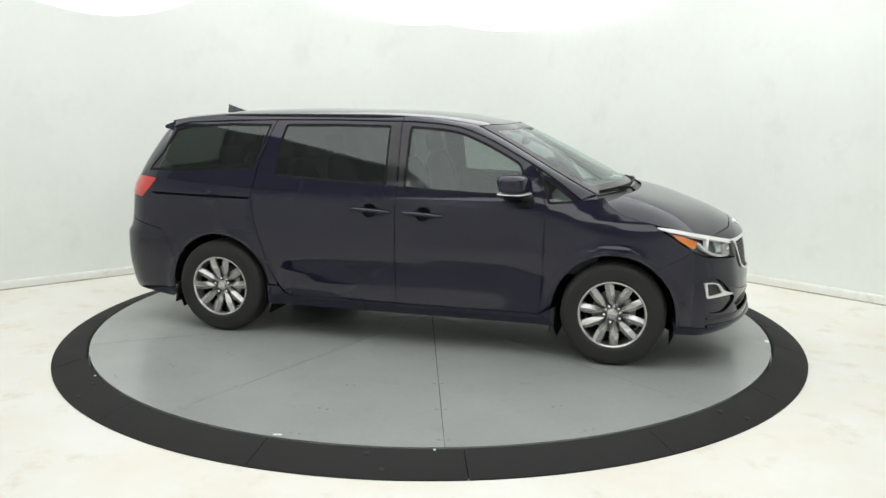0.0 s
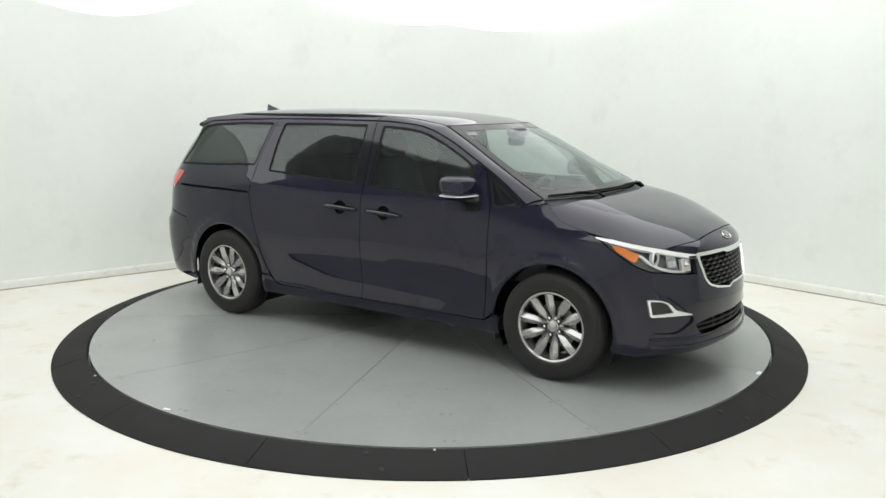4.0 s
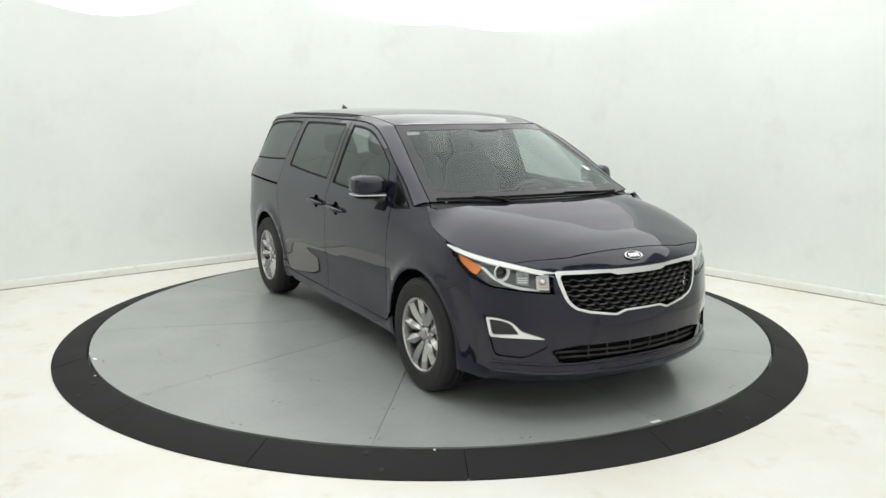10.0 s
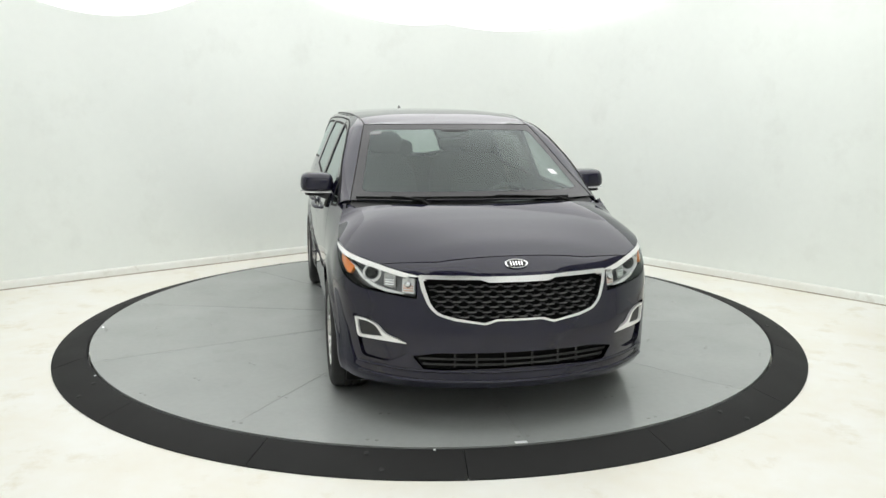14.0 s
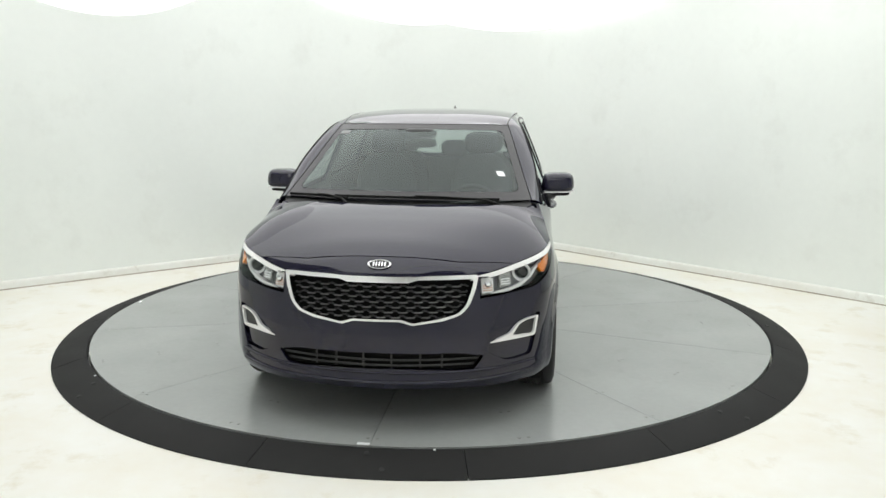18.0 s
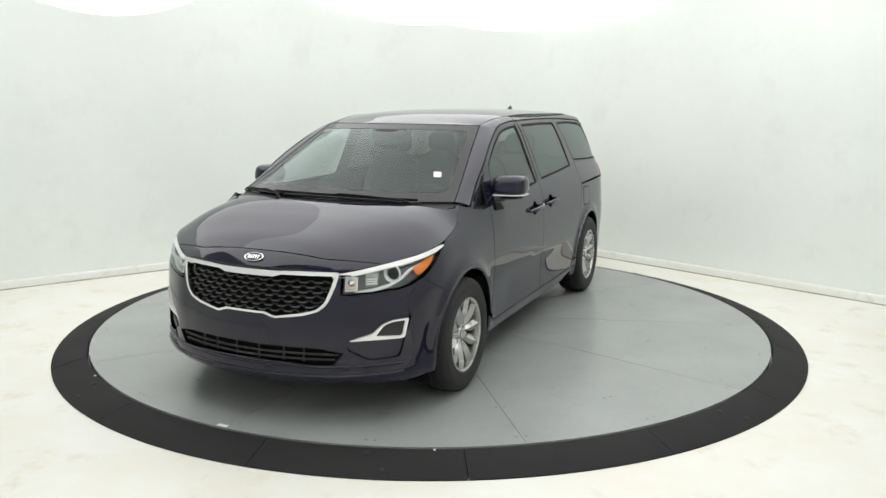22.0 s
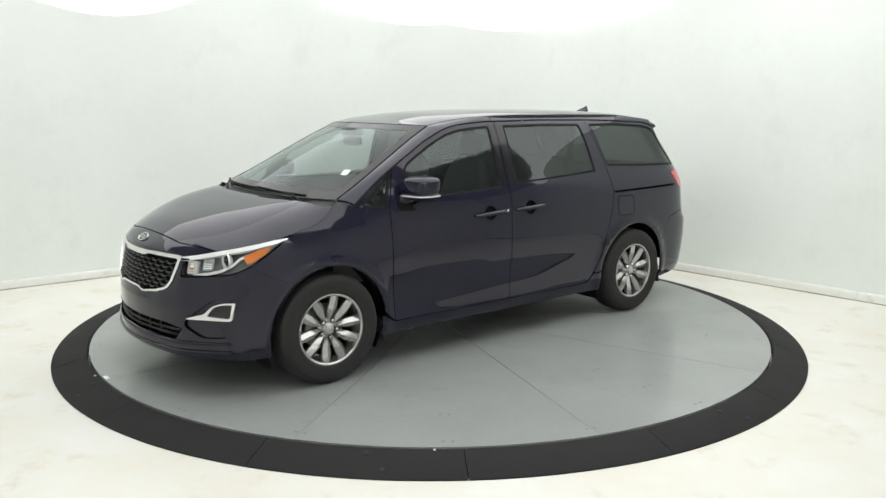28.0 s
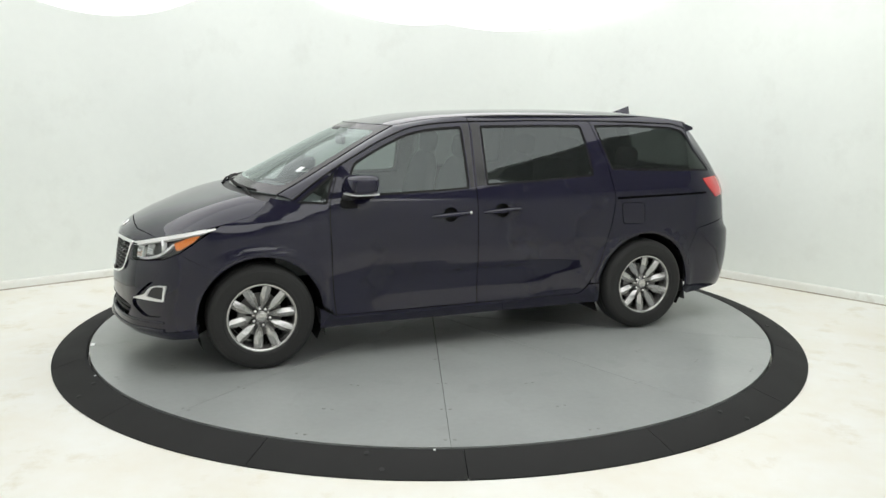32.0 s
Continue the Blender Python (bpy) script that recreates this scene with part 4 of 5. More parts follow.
def clip_mid(poly):
    return [(min(a, S_END), b) for a, b in dense(rounded(nose_half(poly), 0.0), 0.02)]


def nose_row(y0, y1, f, n=60):
    """A path across the nose from y0 to y1; f gives the height and the lift at y."""
    out = []
    for i in range(n + 1):
        y = y0 + (y1 - y0) * i / n
        z, lift = f(y)
        out.append(on_sheet(sy(abs(y), z)[0] if abs(y) > 1e-6 else S_END, z, lift, 1 if y >= 0 else -1))
    return out


def build_grille():
    patch("grille_surround", clip_mid(GRILLE), body, CHROME, van, [clip_mid(GRILLE_IN)], both=True, lift=0.010, depth=0.05, grid=0.015, label="wide chrome grille surround with notched edges")
    g = patch("grille", clip_mid(GRILLE), body, INNER, van, both=True, lift=-0.055, depth=0, grid=0.05, label="black mesh grille of wavy bars with grey dashes")
    wide = curve((0.60, 0.20), (0.63, 0.31), (0.655, 0.41), (0.69, 0.46), (0.76, 0.49), (0.85, 0.505))
    for k in range(7):
        z0 = 0.646 + 0.0278 * k
        w = wide(z0) - 0.004
        pitch, shift = 0.082, (k % 2) * 0.041

        def wave(y, z0=z0, shift=shift):
            t = ((y + shift) / pitch) % 1.0
            hump = 0.0 if t < 0.4 else math.sin(math.pi * (t - 0.4) / 0.6) ** 0.7
            return z0 + 0.0115 * hump, -0.016 - 0.008 * hump
        bm = bmesh.new()
        tube(bm, nose_row(-w, w, wave, 130), 0.0060, 6, 0.8)
        part("grille_bar", bm, BLACK, g, smooth=60)
        j = math.ceil((-w + 0.01 + shift) / pitch)
        while (j * pitch - shift) + 0.046 < w - 0.01:
            y = j * pitch - shift
            bm = bmesh.new()
            tube(bm, nose_row(y, y + 0.046, lambda q: (z0 + 0.003, -0.0105), 4), 0.0042, 6, 0.7)
            part("bar_accent", bm, TRIM_LIGHT, g, smooth=60)
            j += 1
    # maker's oval on the nose panel, drawn as plain shapes
    p0, p1 = nose(0.0, 0.60), nose(0.0, 0.40)
    up = (p1 - p0).normalized()
    nrm = up.cross(Vector((0, -1, 0))).normalized()
    if nrm.z < 0:
        nrm = -nrm
    m = Matrix.Translation(nose(0.0, 0.50) + nrm * 0.002)
    m = m @ Matrix((Vector((0, 1, 0)), up, Vector((0, 1, 0)).cross(up))).transposed().to_4x4()
    bm = bmesh.new()
    rings = lathe(bm, [(1.0, 0.0), (1.0, 0.006), (0.93, 0.008), (0.86, 0.006), (0.84, 0.003), (0.0, 0.003)], n=40)
    bmesh.ops.transform(bm, verts=bm.verts, matrix=m @ Matrix.Diagonal((0.066, 0.034, 1, 1)))
    badge = part("badge", bm, CHROME, van, "oval chrome badge with dark field", smooth=40)
    bm = bmesh.new()
    lathe(bm, [(0.86, 0.0045), (0.0, 0.0045)], n=40)
    bmesh.ops.transform(bm, verts=bm.verts, matrix=m @ Matrix.Diagonal((0.066, 0.034, 1, 1)))
    part("badge_field", bm, GLOSSB, badge)
    for dx, w, slant in ((-0.032, 0.008, 0), (-0.016, 0.008, 0), (0.0, 0.008, 0), (0.016, 0.008, 0), (0.032, 0.008, 0)):
        bm = bmesh.new()
        box(bm, (w, 0.030, 0.003), m @ pose(dx, 0, 0.0065, 0, 0, slant), 0.001, 1)
        part("badge_bar", bm, CHROME, badge)


TRIM_LIGHT = shader("grey_accent", (0.22, 0.22, 0.215), 0.36, metal=0.7, vary=0.1)
build_grille()


def build_intake():
    patch("intake_backing", clip_mid(INTAKE), body, INNER, BUMPER, both=True, lift=-0.034, depth=-0.036, grid=0.05)
    for z, w in ((0.380, 0.535), (0.410, 0.555)):
        bm = bmesh.new()
        tube(bm, nose_row(-w, w, lambda y: (z, -0.016), 40), 0.0065, 6)
        part("intake_bar", bm, BLACK, BUMPER, smooth=60)
    for y in (-0.36, -0.24, -0.08, 0.08, 0.24, 0.36):
        bm = bmesh.new()
        s = 1 if y > 0 else -1
        tube(bm, [on_sheet(sy(abs(y), z)[0], z, -0.022, s) for z in (0.362, 0.40, 0.443)], 0.006, 6)
        part("intake_rib", bm, BLACK, BUMPER, smooth=60)
    # lips under the opening
    for z, h, r in ((0.326, 0.001, 0.009), (0.272, 0.001, 0.012)):
        bm = bmesh.new()
        tube(bm, nose_row(-0.86, 0.86, lambda y: (z + 0.016 * (1 - (y / 0.86) ** 2) + 0.03 * abs(y / 0.86) ** 3, h), 50), r, 8, 1.0)
        part("bumper_lip", bm, PAINT, BUMPER, smooth=70)
    bm = bmesh.new()
    rows = []
    for i in range(41):
        y = -0.84 + 1.68 * i / 40
        s = 1 if y >= 0 else -1
        rows.append([bm.verts.new(on_sheet(sy(abs(y), 0.245)[0], 0.245, l, s) + Vector((0, 0, dz))) for l, dz in ((-0.004, 0.02), (-0.01, 0.0), (-0.03, -0.03), (-0.05, -0.03), (-0.05, 0.02))])
    for a, b in zip(rows, rows[1:]):
        for k in range(5):
            bm.faces.new((a[k], a[(k + 1) % 5], b[(k + 1) % 5], b[k]))
    part("air_dam", bm, BLACK, BUMPER, "black plastic air dam", smooth=50)
    for side in (1, -1):
        pocket = dense(rounded([sy(*p) for p in POCKET], 0.02), 0.02)
        patch("fog_pocket", pocket, body, PAINT, BUMPER, side=side, lift=-0.016, depth=-0.016, grid=0.03)
        ring = dense(rounded([sy(*p) for p in FOG_OUT], 0.01), 0.012)
        hole = dense(rounded([sy(*p) for p in FOG_IN], 0.01), 0.012)
        patch("fog_bezel", ring, body, SATIN, BUMPER, [hole], side=side, lift=0.002, depth=0.02, grid=0.01, label="chrome fog lamp bezel with a pointed tail")
        patch("fog_blank", shrink(hole, -0.004), body, BLACK, BUMPER, side=side, lift=-0.012, depth=0, grid=0.03)


build_intake()


# ---- wheels ----
def build_wheel():
    """A wheel lying on the z axis, outer face up."""
    bm = bmesh.new()
    tyre_prof = [(0.222, -0.105), (0.245, -0.117), (0.30, -0.124), (0.345, -0.112), (0.3615, -0.088), (0.365, -0.05), (0.356, -0.047), (0.356, -0.039), (0.366, -0.036), (0.3665, -0.006),
                 (0.357, -0.004), (0.357, 0.004), (0.3665, 0.006), (0.366, 0.036), (0.356, 0.039), (0.356, 0.047), (0.365, 0.05), (0.3615, 0.088), (0.352, 0.106), (0.338, 0.116), (0.326, 0.1185), (0.324, 0.1215), (0.30, 0.1235),
                 (0.275, 0.122), (0.262, 0.1195), (0.258, 0.1215), (0.250, 0.119), (0.236, 0.112), (0.227, 0.103)]
    lathe(bm, tyre_prof, n=72)
    wheel = part("wheel", bm, TYRE, van, "black tyre on a silver ten-spoke alloy rim", smooth=35)
    bm = bmesh.new()
    lathe(bm, [(0.234, 0.098), (0.239, 0.108), (0.2365, 0.1135), (0.229, 0.1135), (0.2215, 0.107), (0.2165, 0.080), (0.208, 0.03), (0.204, -0.06), (0.225, -0.10)], n=64)
    rim = part("rim", bm, ALLOY, wheel, smooth=35)
    # ten petal spokes, in pairs
    for k in range(10):
        bm = bmesh.new()
        rows = []
        lean = 1 if k % 2 else -1
        for i in range(13):
            t = i / 12
            r = 0.030 + 0.193 * t
            w = 0.0125 + 0.0185 * step(t, 0.05, 0.62) - 0.003 * step(t, 0.80, 1.0)
            h = 0.070 + 0.036 * step(t, -0.1, 0.75) + 0.002 * t
            off = lean * (0.004 * math.sin(math.pi * t) - 0.007 * t)
            sec = [(-w, h - 0.050), (-w, h - 0.022), (-w * 0.55, h - 0.011), (lean * 0.15 * w, h), (w * 0.55, h - 0.011), (w, h - 0.022), (w, h - 0.050)]
            rows.append([bm.verts.new((r, a + off, b)) for a, b in sec])
        for a, b in zip(rows, rows[1:]):
            for j in range(7):
                bm.faces.new((a[j], a[(j + 1) % 7], b[(j + 1) % 7], b[j]))
        bm.faces.new(rows[0])
        bm.faces.new(rows[-1][::-1])
        bmesh.ops.rotate(bm, verts=bm.verts, matrix=Matrix.Rotation(2 * math.pi * k / 10, 3, "Z"))
        part("spoke", bm, ALLOY, wheel, smooth=24)
    bm = bmesh.new()
    lathe(bm, [(0.070, 0.02), (0.068, 0.050), (0.060, 0.058), (0.046, 0.062), (0.040, 0.076), (0.036, 0.079), (0.034, 0.079), (0.033, 0.086), (0.028, 0.090), (0.0, 0.0925)], n=36)
    part("hub_cap", bm, ALLOY, wheel, "silver centre cap", smooth=30)
    for k in range(5):
        a = 2 * math.pi * (k + 0.5) / 5 - 2 * math.pi / 20
        m = Matrix.Translation((0.0585 * math.cos(a), 0.0585 * math.sin(a), 0))
        # black cups put the recess's shade round each nut into the colour
        bm = bmesh.new()
        lathe(bm, [(0.0175, 0.056), (0.0175, 0.0745), (0.0145, 0.0745), (0.0145, 0.060), (0.0, 0.0600)], m, 14)
        part("lug_pocket", bm, BLACK, wheel, smooth=40)
        bm = bmesh.new()
        lathe(bm, [(0.0115, 0.055), (0.0115, 0.076), (0.0095, 0.081), (0.0, 0.082)], m, 6)
        part("lug_nut", bm, CHROME, wheel, smooth=20)
    bm = bmesh.new()
    lathe(bm, [(0.06, 0.0), (0.15, 0.0), (0.15, -0.022), (0.06, -0.022)], n=48, closed=True)
    part("brake_disc", bm, STEEL, wheel, smooth=35)
    bm = bmesh.new()
    lathe(bm, [(0.203, -0.055), (0.0, -0.06)], n=32)
    part("inner_drum", bm, INNER, wheel)
    return wheel


def place_wheels():
    first = build_wheel()
    spots = [(HUB_X, 1, 8), (HUB_X, -1, 25), (-HUB_X, 1, 14), (-HUB_X, -1, 4)]
    for i, (x, side, spin) in enumerate(spots):
        m = Matrix.Translation((x, side * 0.874, 0.3645)) @ Matrix.Rotation(radians(-90 * side), 4, "X") @ Matrix.Rotation(radians(spin), 4, "Z")
        w = first if i == 0 else copy_thing(first, m)
        w.parent = van
        w.matrix_basis = m
        bm = bmesh.new()
        base = Matrix.Translation((x, side * 0.884, 0.3645))
        for a0 in ((-22, 0, 22) if x > 0 else (160, 180)):
            a = radians(a0)
            box(bm, (0.055, 0.05, 0.06), base @ Matrix.Rotation(-a, 4, "Y") @ Matrix.Translation((0.128, side * 0.012, 0)), 0.012)
        part("brake_caliper", bm, STEEL, w, smooth=40).matrix_parent_inverse = m.inverted()
        bm = bmesh.new()
        rows = []
        for k in range(25):
            a = radians(-28 + 236 * k / 24)
            rows.append([bm.verts.new((x + r * math.cos(a), side * y, HUB_Z + r * math.sin(a))) for r, y in ((0.434, 0.915), (0.438, 0.905), (0.440, 0.88), (0.440, 0.50), (0.05, 0.50))])
        for a, b in zip(rows, rows[1:]):
            for j in range(4):
                bm.faces.new((a[j], a[j + 1], b[j + 1], b[j]))
        part("wheel_liner", bm, INNER, van, smooth=40)
        for dx, z0, hgt, wide in ((-0.425, 0.225, 0.17, 0.15), (0.42, 0.27, 0.09, 0.11)):
            bm = bmesh.new()
            box(bm, (0.012, wide, hgt), pose(x + dx, side * (0.94 - wide / 2) if dx < 0 else side * 0.83, z0 + hgt / 2 - 0.03, 0, 10 if dx < 0 else -16), 0.004)
            part("mud_flap", bm, BLACK, van, smooth=40)


place_wheels()


# ---- rear end ----
def build_rear():
    edge = [sx(-2.375, 0.855, 0), sx(-2.335, 1.03, 0), sx(-2.295, 1.215, 0), sx(-2.225, 1.31, 0), sx(-2.025, 1.60, 0), sx(-2.10, 1.645, 0)]
    win = dense(rounded([(-0.02, 1.60), (0.50, 1.59), (0.62, 1.28), (0.40, 1.25), (-0.02, 1.245)], 0.03), 0.03)
    gate = dense(rounded([(0.0, 0.84, 0)] + edge + [(0.0, 1.665, 0)], 0.0), 0.03)
    g = patch("tailgate", gate, body, PAINT, van, [[(max(a, 0.0), b) for a, b in win]], both=True, grid=0.05)
    patch("rear_window", [(max(a, 0.0), b) for a, b in win], body, GLASS_TAIL, g, both=True, lift=-0.004, depth=0, grid=0.08)
    for side in (1, -1):
        lamp = lamp_outline()
        patch("tail_lamp", dense(rounded(lamp, 0.012), 0.02), body, REDLENS, van, side=side, lift=0.004, depth=0.03, grid=0.02, label="red tail lamp wrapped round the corner")
        inner = [sx(-2.31, 1.055), sx(-2.275, 1.212), (sx(-2.35, 1.20)[0] - 0.12, 1.20), (sx(-2.36, 1.06)[0] - 0.10, 1.07)]
        patch("tail_lamp_inner", dense(rounded(inner, 0.012), 0.02), body, REDLENS, g, side=side, lift=0.004, depth=0.004, grid=0.03)
    bump = loop((0.0, 0.83, 0), sx(-2.40, 0.845, 0), sx(-2.37, 0.855, 0), sx(-2.05, 0.795, 0), arch(-HUB_X, 158, 192), sx(-2.0, 0.24, 0), sx(-2.25, 0.27, 0), (0.3, 0.30, 0), (0, 0.30, 0))
    patch("rear_bumper", dense(rounded(bump, 0.0), 0.03), body, PAINT, van, both=True, grid=0.05)
    bm = bmesh.new()
    rows = []
    for i in range(33):
        q = -1 + 2 * i / 32
        y = 0.665 * q
        x = -2.09 + 0.03 * q * q
        z = 1.70 - 0.05 * abs(q) ** 2.5
        tip = -2.215 + 0.05 * abs(q) ** 3
        rows.append([bm.verts.new(v) for v in ((x + 0.03, y, z - 0.004), (x, y, z - 0.002), ((x + tip) / 2, y, z - 0.016), (tip, y, z - 0.036), (tip - 0.006, y, z - 0.052), (tip + 0.012, y, z - 0.062), (x + 0.03, y, z - 0.078))])
    for a, b in zip(rows, rows[1:]):
        for k in range(6):
            bm.faces.new((a[k], a[k + 1], b[k + 1], b[k]))
    for r in (rows[0], rows[-1]):
        bm.faces.new(r)
    part("spoiler", bm, PAINT, van, smooth=40)
    bm = bmesh.new()
    rows = []
    for i in range(9):
        t = i / 8
        x = -1.95 + 0.205 * t
        h = 0.086 * (1 - t) ** 1.15 + 0.004
        w = 0.040 * math.sin(math.pi * min(1, 0.35 + 0.65 * t)) ** 0.6 + 0.004
        z = roof_z(x) - 0.006
        rows.append([bm.verts.new(v) for v in ((x, -w, z), (x - 0.008 * (1 - t), -0.35 * w, z + 0.7 * h), (x - 0.012 * (1 - t), 0, z + h), (x - 0.008 * (1 - t), 0.35 * w, z + 0.7 * h), (x, w, z))])
    for a, b in zip(rows, rows[1:]):
        for k in range(4):
            bm.faces.new((a[k], a[k + 1], b[k + 1], b[k]))
    bm.faces.new(rows[0])
    bm.faces.new(rows[-1][::-1])
    part("antenna_fin", bm, PAINT, van, "small shark fin aerial on the roof", smooth=50)


build_rear()


# ---- mirrors, wipers, cowl ----
def wing_mirror(side):
    lean = lambda v: Vector((v.x * (1 - 0.10 * v.y * side) - 0.16 * v.y * side - 0.10 * v.z, v.y * (1 - 0.05 * v.z), v.z * (1 + 0.0 * v.y)))
    bm = bmesh.new()
    egg(bm, (0.83, side * 1.014, 1.252), (0.205, 0.228, 0.135), 0.55, shape=lean)
    m = part("wing_mirror", bm, PAINT, van, "navy mirror housing with a silver strip over a black base", smooth=60)
    bm = bmesh.new()
    egg(bm, (0.828, side * 1.014, 1.188), (0.207, 0.228, 0.010), 0.5, k=8, shape=lean)
    part("indicator_strip", bm, BULB_WHITE, m, "clear silver strip", smooth=60)
    bm = bmesh.new()
    egg(bm, (0.838, side * 1.004, 1.172), (0.17, 0.19, 0.028), 0.6, k=10, shape=lean)
    part("mirror_base", bm, SEAL, m, smooth=60)
    bm = bmesh.new()
    tube(bm, [(0.885, side * 0.985, 1.168), (0.905, side * 0.955, 1.162), (0.925, side * 0.925, 1.155)], [0.03, 0.032, 0.036], 10, 0.8)
    part("mirror_arm", bm, BLACK, m, smooth=60)
    foot = [sx(0.835, 1.082), sx(0.945, 1.082), sx(0.965, 1.10), sx(0.962, 1.155), sx(0.885, 1.155), sx(0.872, 1.12)]
    patch("mirror_foot", dense(rounded(foot, 0.02), 0.02), body, SEAL, m, side=side, lift=0.012, depth=0.012, grid=0.03)
    bm = bmesh.new()
    egg(bm, (0.752, side * 1.024, 1.25), (0.008, 0.175, 0.095), 0.5, k=10)
    part("mirror_glass", bm, CHROME, m, smooth=60)


for side in (1, -1):
    wing_mirror(side)


def build_cowl():
    rear_x = curve((0.0, 1.655), (0.3, 1.642), (0.6, 1.59), (0.85, 1.515), (1.0, 1.455))

    def surf(u, w):
        u = min(max(u, -1), 1)
        a = screen(u, 1.0) + Vector((-0.015, 0, -0.006))
        b = hood(rear_x(abs(u)), abs(u))
        b = Vector((b.x + 0.012, b.y * (1 if u >= 0 else -1), b.z - 0.016))
        p = a.lerp(b, w)
        return p - Vector((0, 0, 0.02 * math.sin(math.pi * w)))
    patch("cowl", dense([(0, 0), (0.985, 0), (0.985, 1), (0, 1)], 0.04), surf, BLACK, van, both=True, grid=0.06, depth=0)
    # wipers
    for y0, y1, v0, v1 in ((0.62, -0.45, 1.0, 0.975), (-0.36, -0.79, 1.0, 0.985)):
        bm = bmesh.new()
        pts = []
        for i in range(13):
            t = i / 12
            y = y0 + (y1 - y0) * t
            v = v0 + (v1 - v0) * t - 0.012 * math.sin(math.pi * t)
            e = blend(SCREEN_EDGE, v)
            q = screen(y / e.y, v)
            pts.append(q + Vector((0.008, 0, 0.012)))
        tube(bm, pts, 0.0075, 6, 1.3)
        w = part("wiper", bm, SEAL, van, smooth=60)
        bm = bmesh.new()
        tube(bm, [pts[6] + Vector((0.004, 0, 0.012)), pts[4] + Vector((0.01, 0, 0.01)), pts[1] + Vector((0.03, 0, 0.0)), pts[0] + Vector((0.05, 0.02, -0.035))], [0.005, 0.006, 0.008, 0.012], 8)
        part("wiper_arm", bm, SEAL, w, smooth=60)
    for su, v, w, h, mat, label in ((0.80, 0.66, 0.052, 0.062, WHITE, "small white paper sticker on the windscreen"), (-0.86, 0.135, 0.085, 0.05, GREY_FILM, "pale grey label in the windscreen corner")):
        bm = bmesh.new()
        du = (screen(su + 0.01, v) - screen(su - 0.01, v)).normalized()
        nn = du.cross(screen(su, v - 0.01) - screen(su, v + 0.01)).normalized()
        nn = nn if nn.x > 0 else -nn
        box(bm, (w, h, 0.0012), Matrix.Translation(screen(su, v) + nn * 0.0028) @ Matrix((du, nn.cross(du), nn)).transposed().to_4x4())
        part("screen_sticker", bm, mat, van, label)


build_cowl()


# ---- inside ----
def car_seat(name, x, y, w, back_h=0.60, rake=14):
    bm = bmesh.new()
    egg(bm, (x + 0.22, y, 0.70), (0.54, w, 0.17), 0.55, k=10)
    seat = part(name, bm, CLOTH, van, "dark grey cloth seat", smooth=60)
    bm = bmesh.new()
    egg(bm, (0, 0, 0), (0.15, w * 0.96, back_h), 0.6, k=14, shape=lambda v: Vector((v.x, v.y * (1 - 0.12 * max(0, v.z)), v.z)))
    bmesh.ops.transform(bm, verts=bm.verts, matrix=pose(x - 0.10, y, 0.70 + back_h / 2, 0, -rake))
    part("backrest", bm, CLOTH, seat, smooth=60)
    bm = bmesh.new()
    egg(bm, (0, 0, 0), (0.11, 0.29, 0.19), 0.65, k=10)
    bmesh.ops.transform(bm, verts=bm.verts, matrix=pose(x - 0.10 - math.tan(radians(rake)) * (back_h / 2 + 0.07), y, 0.70 + back_h + 0.075, 0, -rake * 0.5))
    part("headrest", bm, CLOTH, seat, smooth=60)
    for dy in (-0.05, 0.05):
        bm = bmesh.new()
        top = Vector((x - 0.10 - math.tan(radians(rake)) * (back_h / 2 + 0.08), y + dy, 0.70 + back_h + 0.02))
        tube(bm, [top, top + Vector((0.03, 0, -0.12))], 0.007, 6)
        part("headrest_post", bm, STEEL, seat, smooth=60)


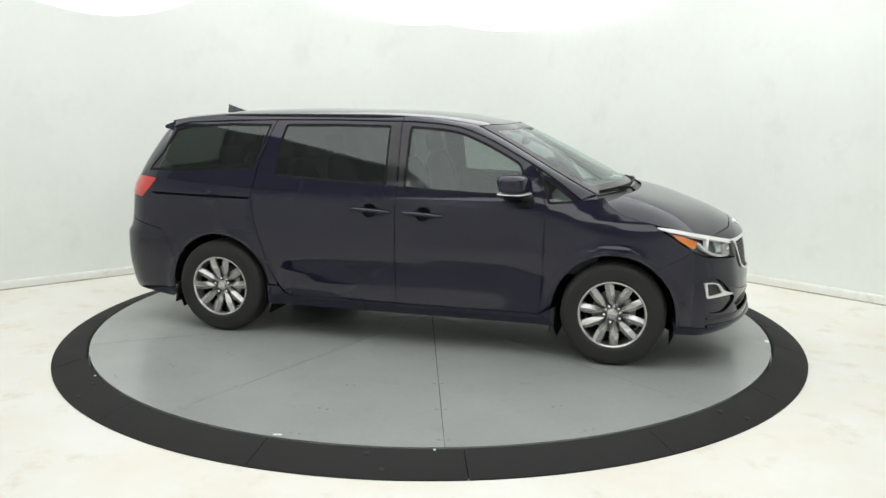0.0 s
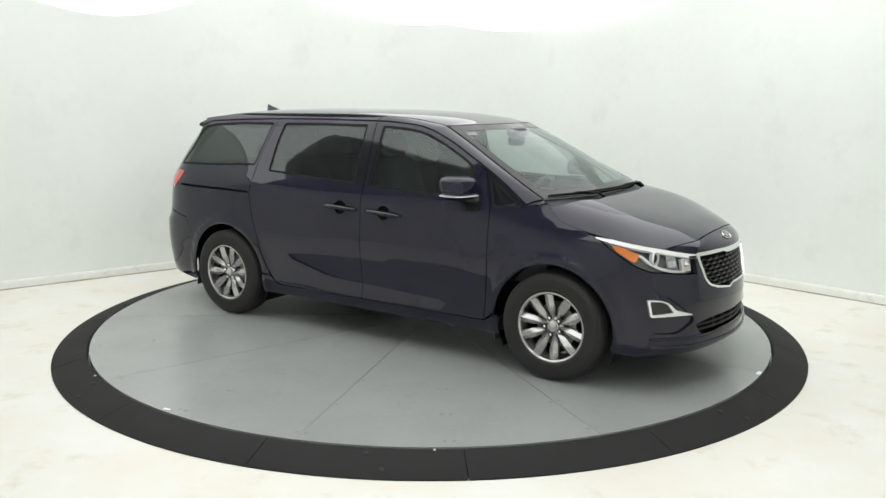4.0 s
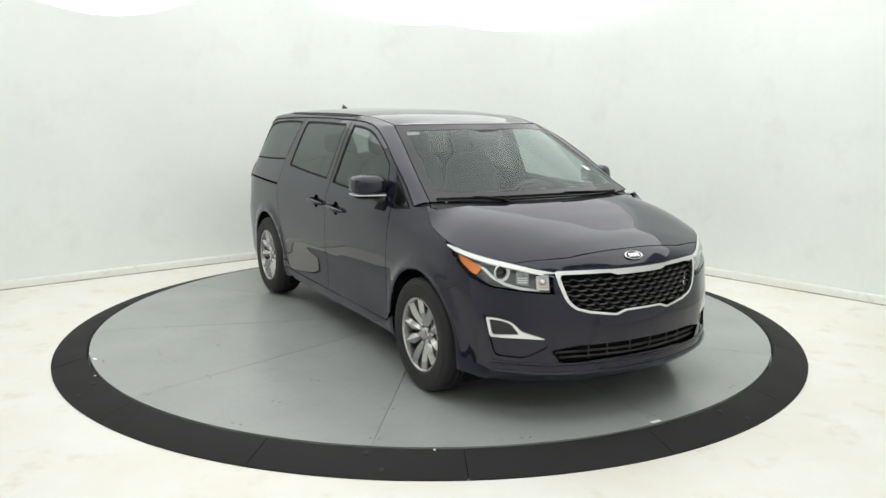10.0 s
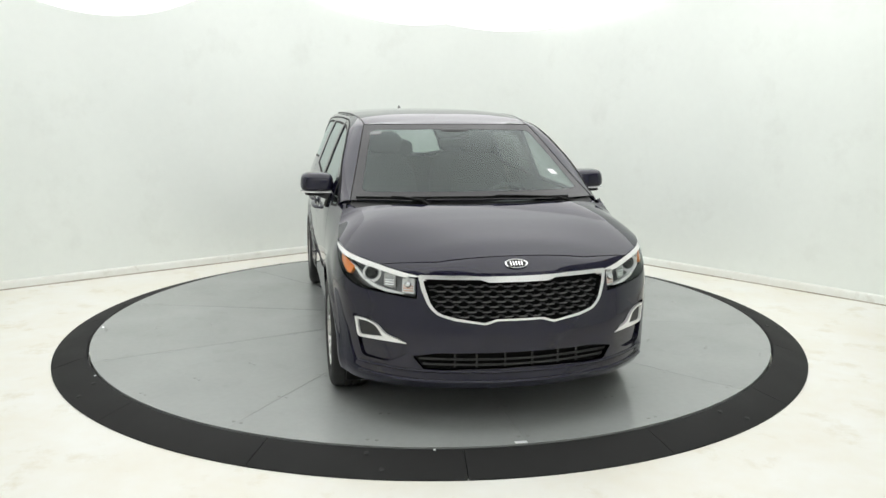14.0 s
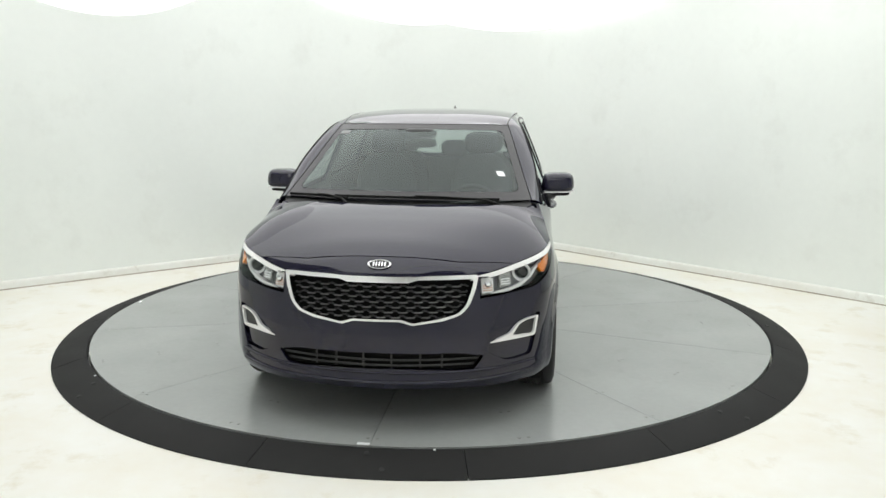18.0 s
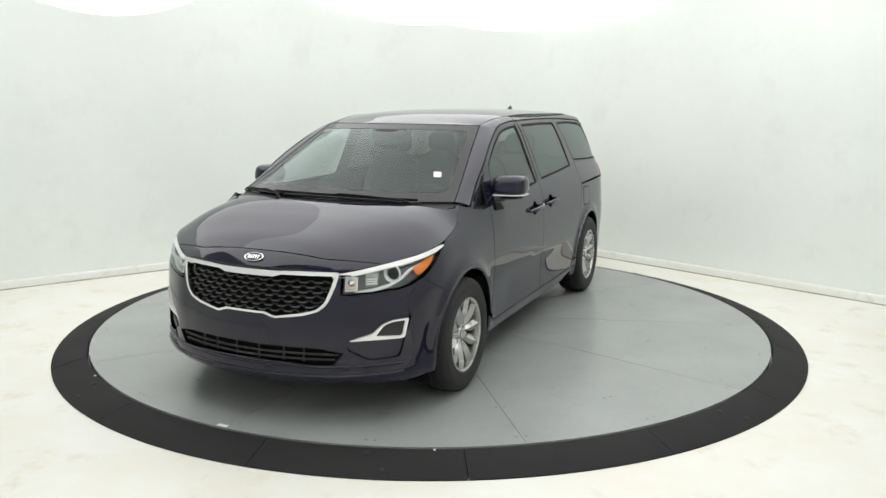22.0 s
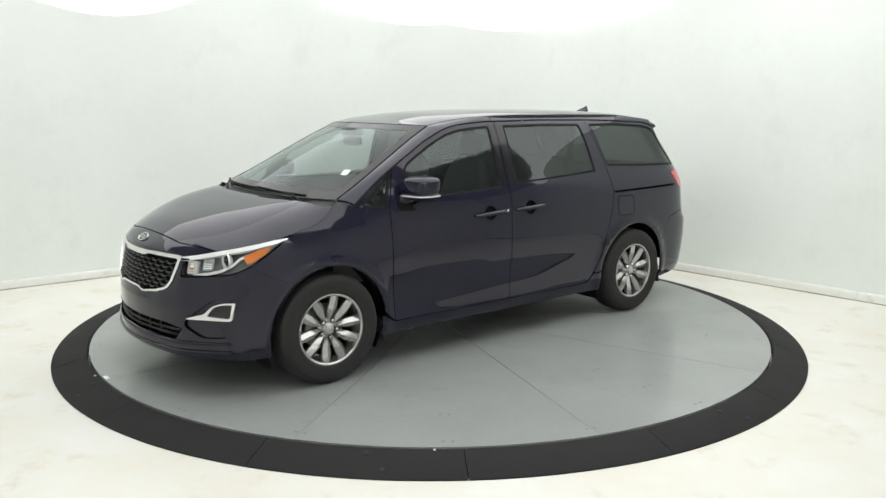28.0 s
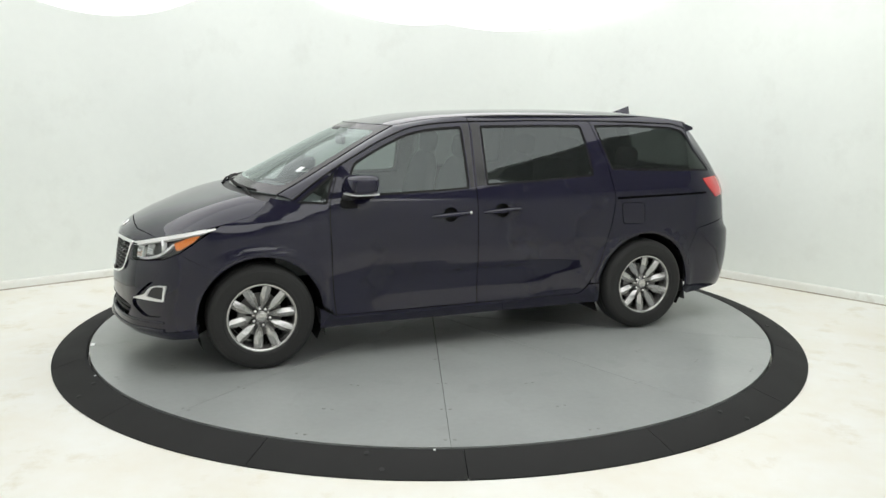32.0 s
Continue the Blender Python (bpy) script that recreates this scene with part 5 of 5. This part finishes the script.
def build_inside():
    for y in (-0.40, 0.40):
        car_seat("front_seat", 0.04, y, 0.55, 0.70)
        car_seat("middle_seat", -0.92, y, 0.52, 0.66)
    car_seat("rear_seat", -1.78, 0.0, 1.25, 0.55)
    # dashboard
    bm = bmesh.new()
    prof = [(1.50, 1.13), (1.28, 1.125), (1.08, 1.11), (0.94, 1.08), (0.90, 1.03), (0.93, 0.92), (1.00, 0.75), (1.10, 0.60), (1.5, 0.60)]
    rows = [[bm.verts.new((x - 0.10 * abs(q) ** 3 * (x > 1.2), 0.80 * q, z + (0.02 * math.exp(-((q - 0.48) / 0.2) ** 2) if 0.9 < x < 1.2 and z > 1 else 0))) for x, z in prof] for q in [-1 + i / 10 for i in range(21)]]
    for a, b in zip(rows, rows[1:]):
        for k in range(len(prof)):
            bm.faces.new((a[k], a[(k + 1) % len(prof)], b[(k + 1) % len(prof)], b[k]))
    for r in (rows[0], rows[-1]):
        bm.faces.new(r)
    part("dashboard", bm, TRIM, van, smooth=40)
    bm = bmesh.new()
    m = pose(0.74, 0.40, 1.045, 0, -64, 0)
    tube(bm, [m @ Vector((0.185 * math.cos(2 * math.pi * i / 36), 0.185 * math.sin(2 * math.pi * i / 36), 0)) for i in range(36)], 0.016, 8, close=True)
    wheel = part("steering_wheel", bm, BLACK, van, smooth=60)
    bm = bmesh.new()
    egg(bm, (0, 0, 0), (0.16, 0.17, 0.06), 0.7, k=8)
    for a in (0, 120, 240):
        box(bm, (0.14, 0.03, 0.018), pose(0, 0, 0, 0, 0, a + 180) @ pose(0.11, 0, 0), 0.005)
    bmesh.ops.transform(bm, verts=bm.verts, matrix=m)
    part("wheel_hub", bm, BLACK, wheel, smooth=50)
    bm = bmesh.new()
    tube(bm, [m @ Vector((0, 0, -0.01)), m @ Vector((0, 0, -0.30))], 0.03, 8)
    part("steering_column", bm, BLACK, wheel, smooth=60)
    # rear-view mirror and the roof console
    bm = bmesh.new()
    egg(bm, (0.73, 0.0, 1.515), (0.04, 0.245, 0.07), 0.5, k=10)
    rv = part("rear_view_mirror", bm, BLACK, van, smooth=60)
    bm = bmesh.new()
    egg(bm, (0.735, 0.0, 1.585), (0.10, 0.26, 0.07), 0.7, k=10)
    part("mirror_mount", bm, BLACK, rv, smooth=60)
    # floor pan, bulkheads and a dark shell added to stop light at the panel gaps
    bm = bmesh.new()
    box(bm, (4.6, 1.16, 0.24), pose(-0.1, 0, 0.36), 0.03)
    box(bm, (2.05, 1.84, 0.22), pose(0.0, 0, 0.36), 0.03)
    part("floor_pan", bm, INNER, van, smooth=40)
    bm = bmesh.new()
    box(bm, (0.04, 1.55, 0.50), pose(1.42, 0, 0.86), 0.01)
    box(bm, (0.75, 1.10, 0.30), pose(1.88, 0, 0.70), 0.05)
    part("engine_block", bm, INNER, van, smooth=40)
    bm = bmesh.new()
    tube(bm, [(-0.9, 0.25, 0.24), (-1.5, 0.3, 0.25), (-2.3, 0.45, 0.27)], 0.05, 8)
    part("exhaust", bm, STEEL, van, smooth=60)
    patch("headliner", dense([(0.60, 0.0), (0.50, 0.93), (-2.0, 0.93), (-2.0, 0.0)], 0.05), roof, HEADLINER, van, both=True, grid=0.1, depth=0, lift=-0.035)
    patch("tail_lining", dense([(0.0, 0.45), (sx(-2.2, 0.8)[0], 0.45), (sx(-2.2, 1.2)[0], 1.225), (0.0, 1.225)], 0.06), body, INNER, van, both=True, grid=0.1, depth=0, lift=-0.04)
    for side in (1, -1):
        holes = []
        for w in ([(-0.03, 1.655), (0.36, 1.62), (0.58, 1.54), (0.845, 1.405), (0.93, 1.20), (0.92, 1.145), (-0.03, 1.17)],
                  [(-0.145, 1.655), (-1.05, 1.655), (-1.08, 1.47), (-1.095, 1.235), (-0.135, 1.19)],
                  [(-1.14, 1.65), (-1.9, 1.63), (-2.0, 1.58), (-2.16, 1.30), (-2.16, 1.25), (-1.235, 1.275)]):
            holes.append(dense([sx(*p)[:2] for p in w], 0.05))
        out = dense([sx(*p)[:2] for p in [(1.10, 0.30), (1.10, 1.15), (1.0, 1.30)]] + [sx(*p)[:2] for p in [(0.95, 1.36), (0.83, 1.43), (0.6, 1.545), (0.36, 1.628), (0.0, 1.69), (-1.5, 1.69), (-1.95, 1.66), (-2.2, 1.30), (-2.25, 0.75), (-2.0, 0.80), (-1.53, 0.83), (-1.06, 0.75), (-1.0, 0.30)]], 0.05)
        patch("inner_shell", out, body, INNER, van, holes, side=side, lift=-0.022, depth=0, grid=0.08)
        flap = [sx(-1.30, 1.035), sx(-1.505, 1.028), sx(-1.51, 0.868), sx(-1.312, 0.872)]
        if side > 0:
            fz = dense(rounded(flap, 0.03), 0.02)
            patch("fuel_joint", shrink(fz, -0.005), body, INNER, van, [fz], side=side, lift=0.0012, depth=0.0008, grid=0.05)
            patch("fuel_door", fz, body, PAINT, van, side=side, lift=0.001, depth=0.001, grid=0.03)


build_inside()


def motions():
    rows = [(t, pose(0, 0, DECK, 0, 0, a - 90)) for t, a in TURN]
    walk(TABLE, rows)
    walk(van, [(t, m @ pose(VAN[0], VAN[1], 0)) for t, m in rows])


motions()
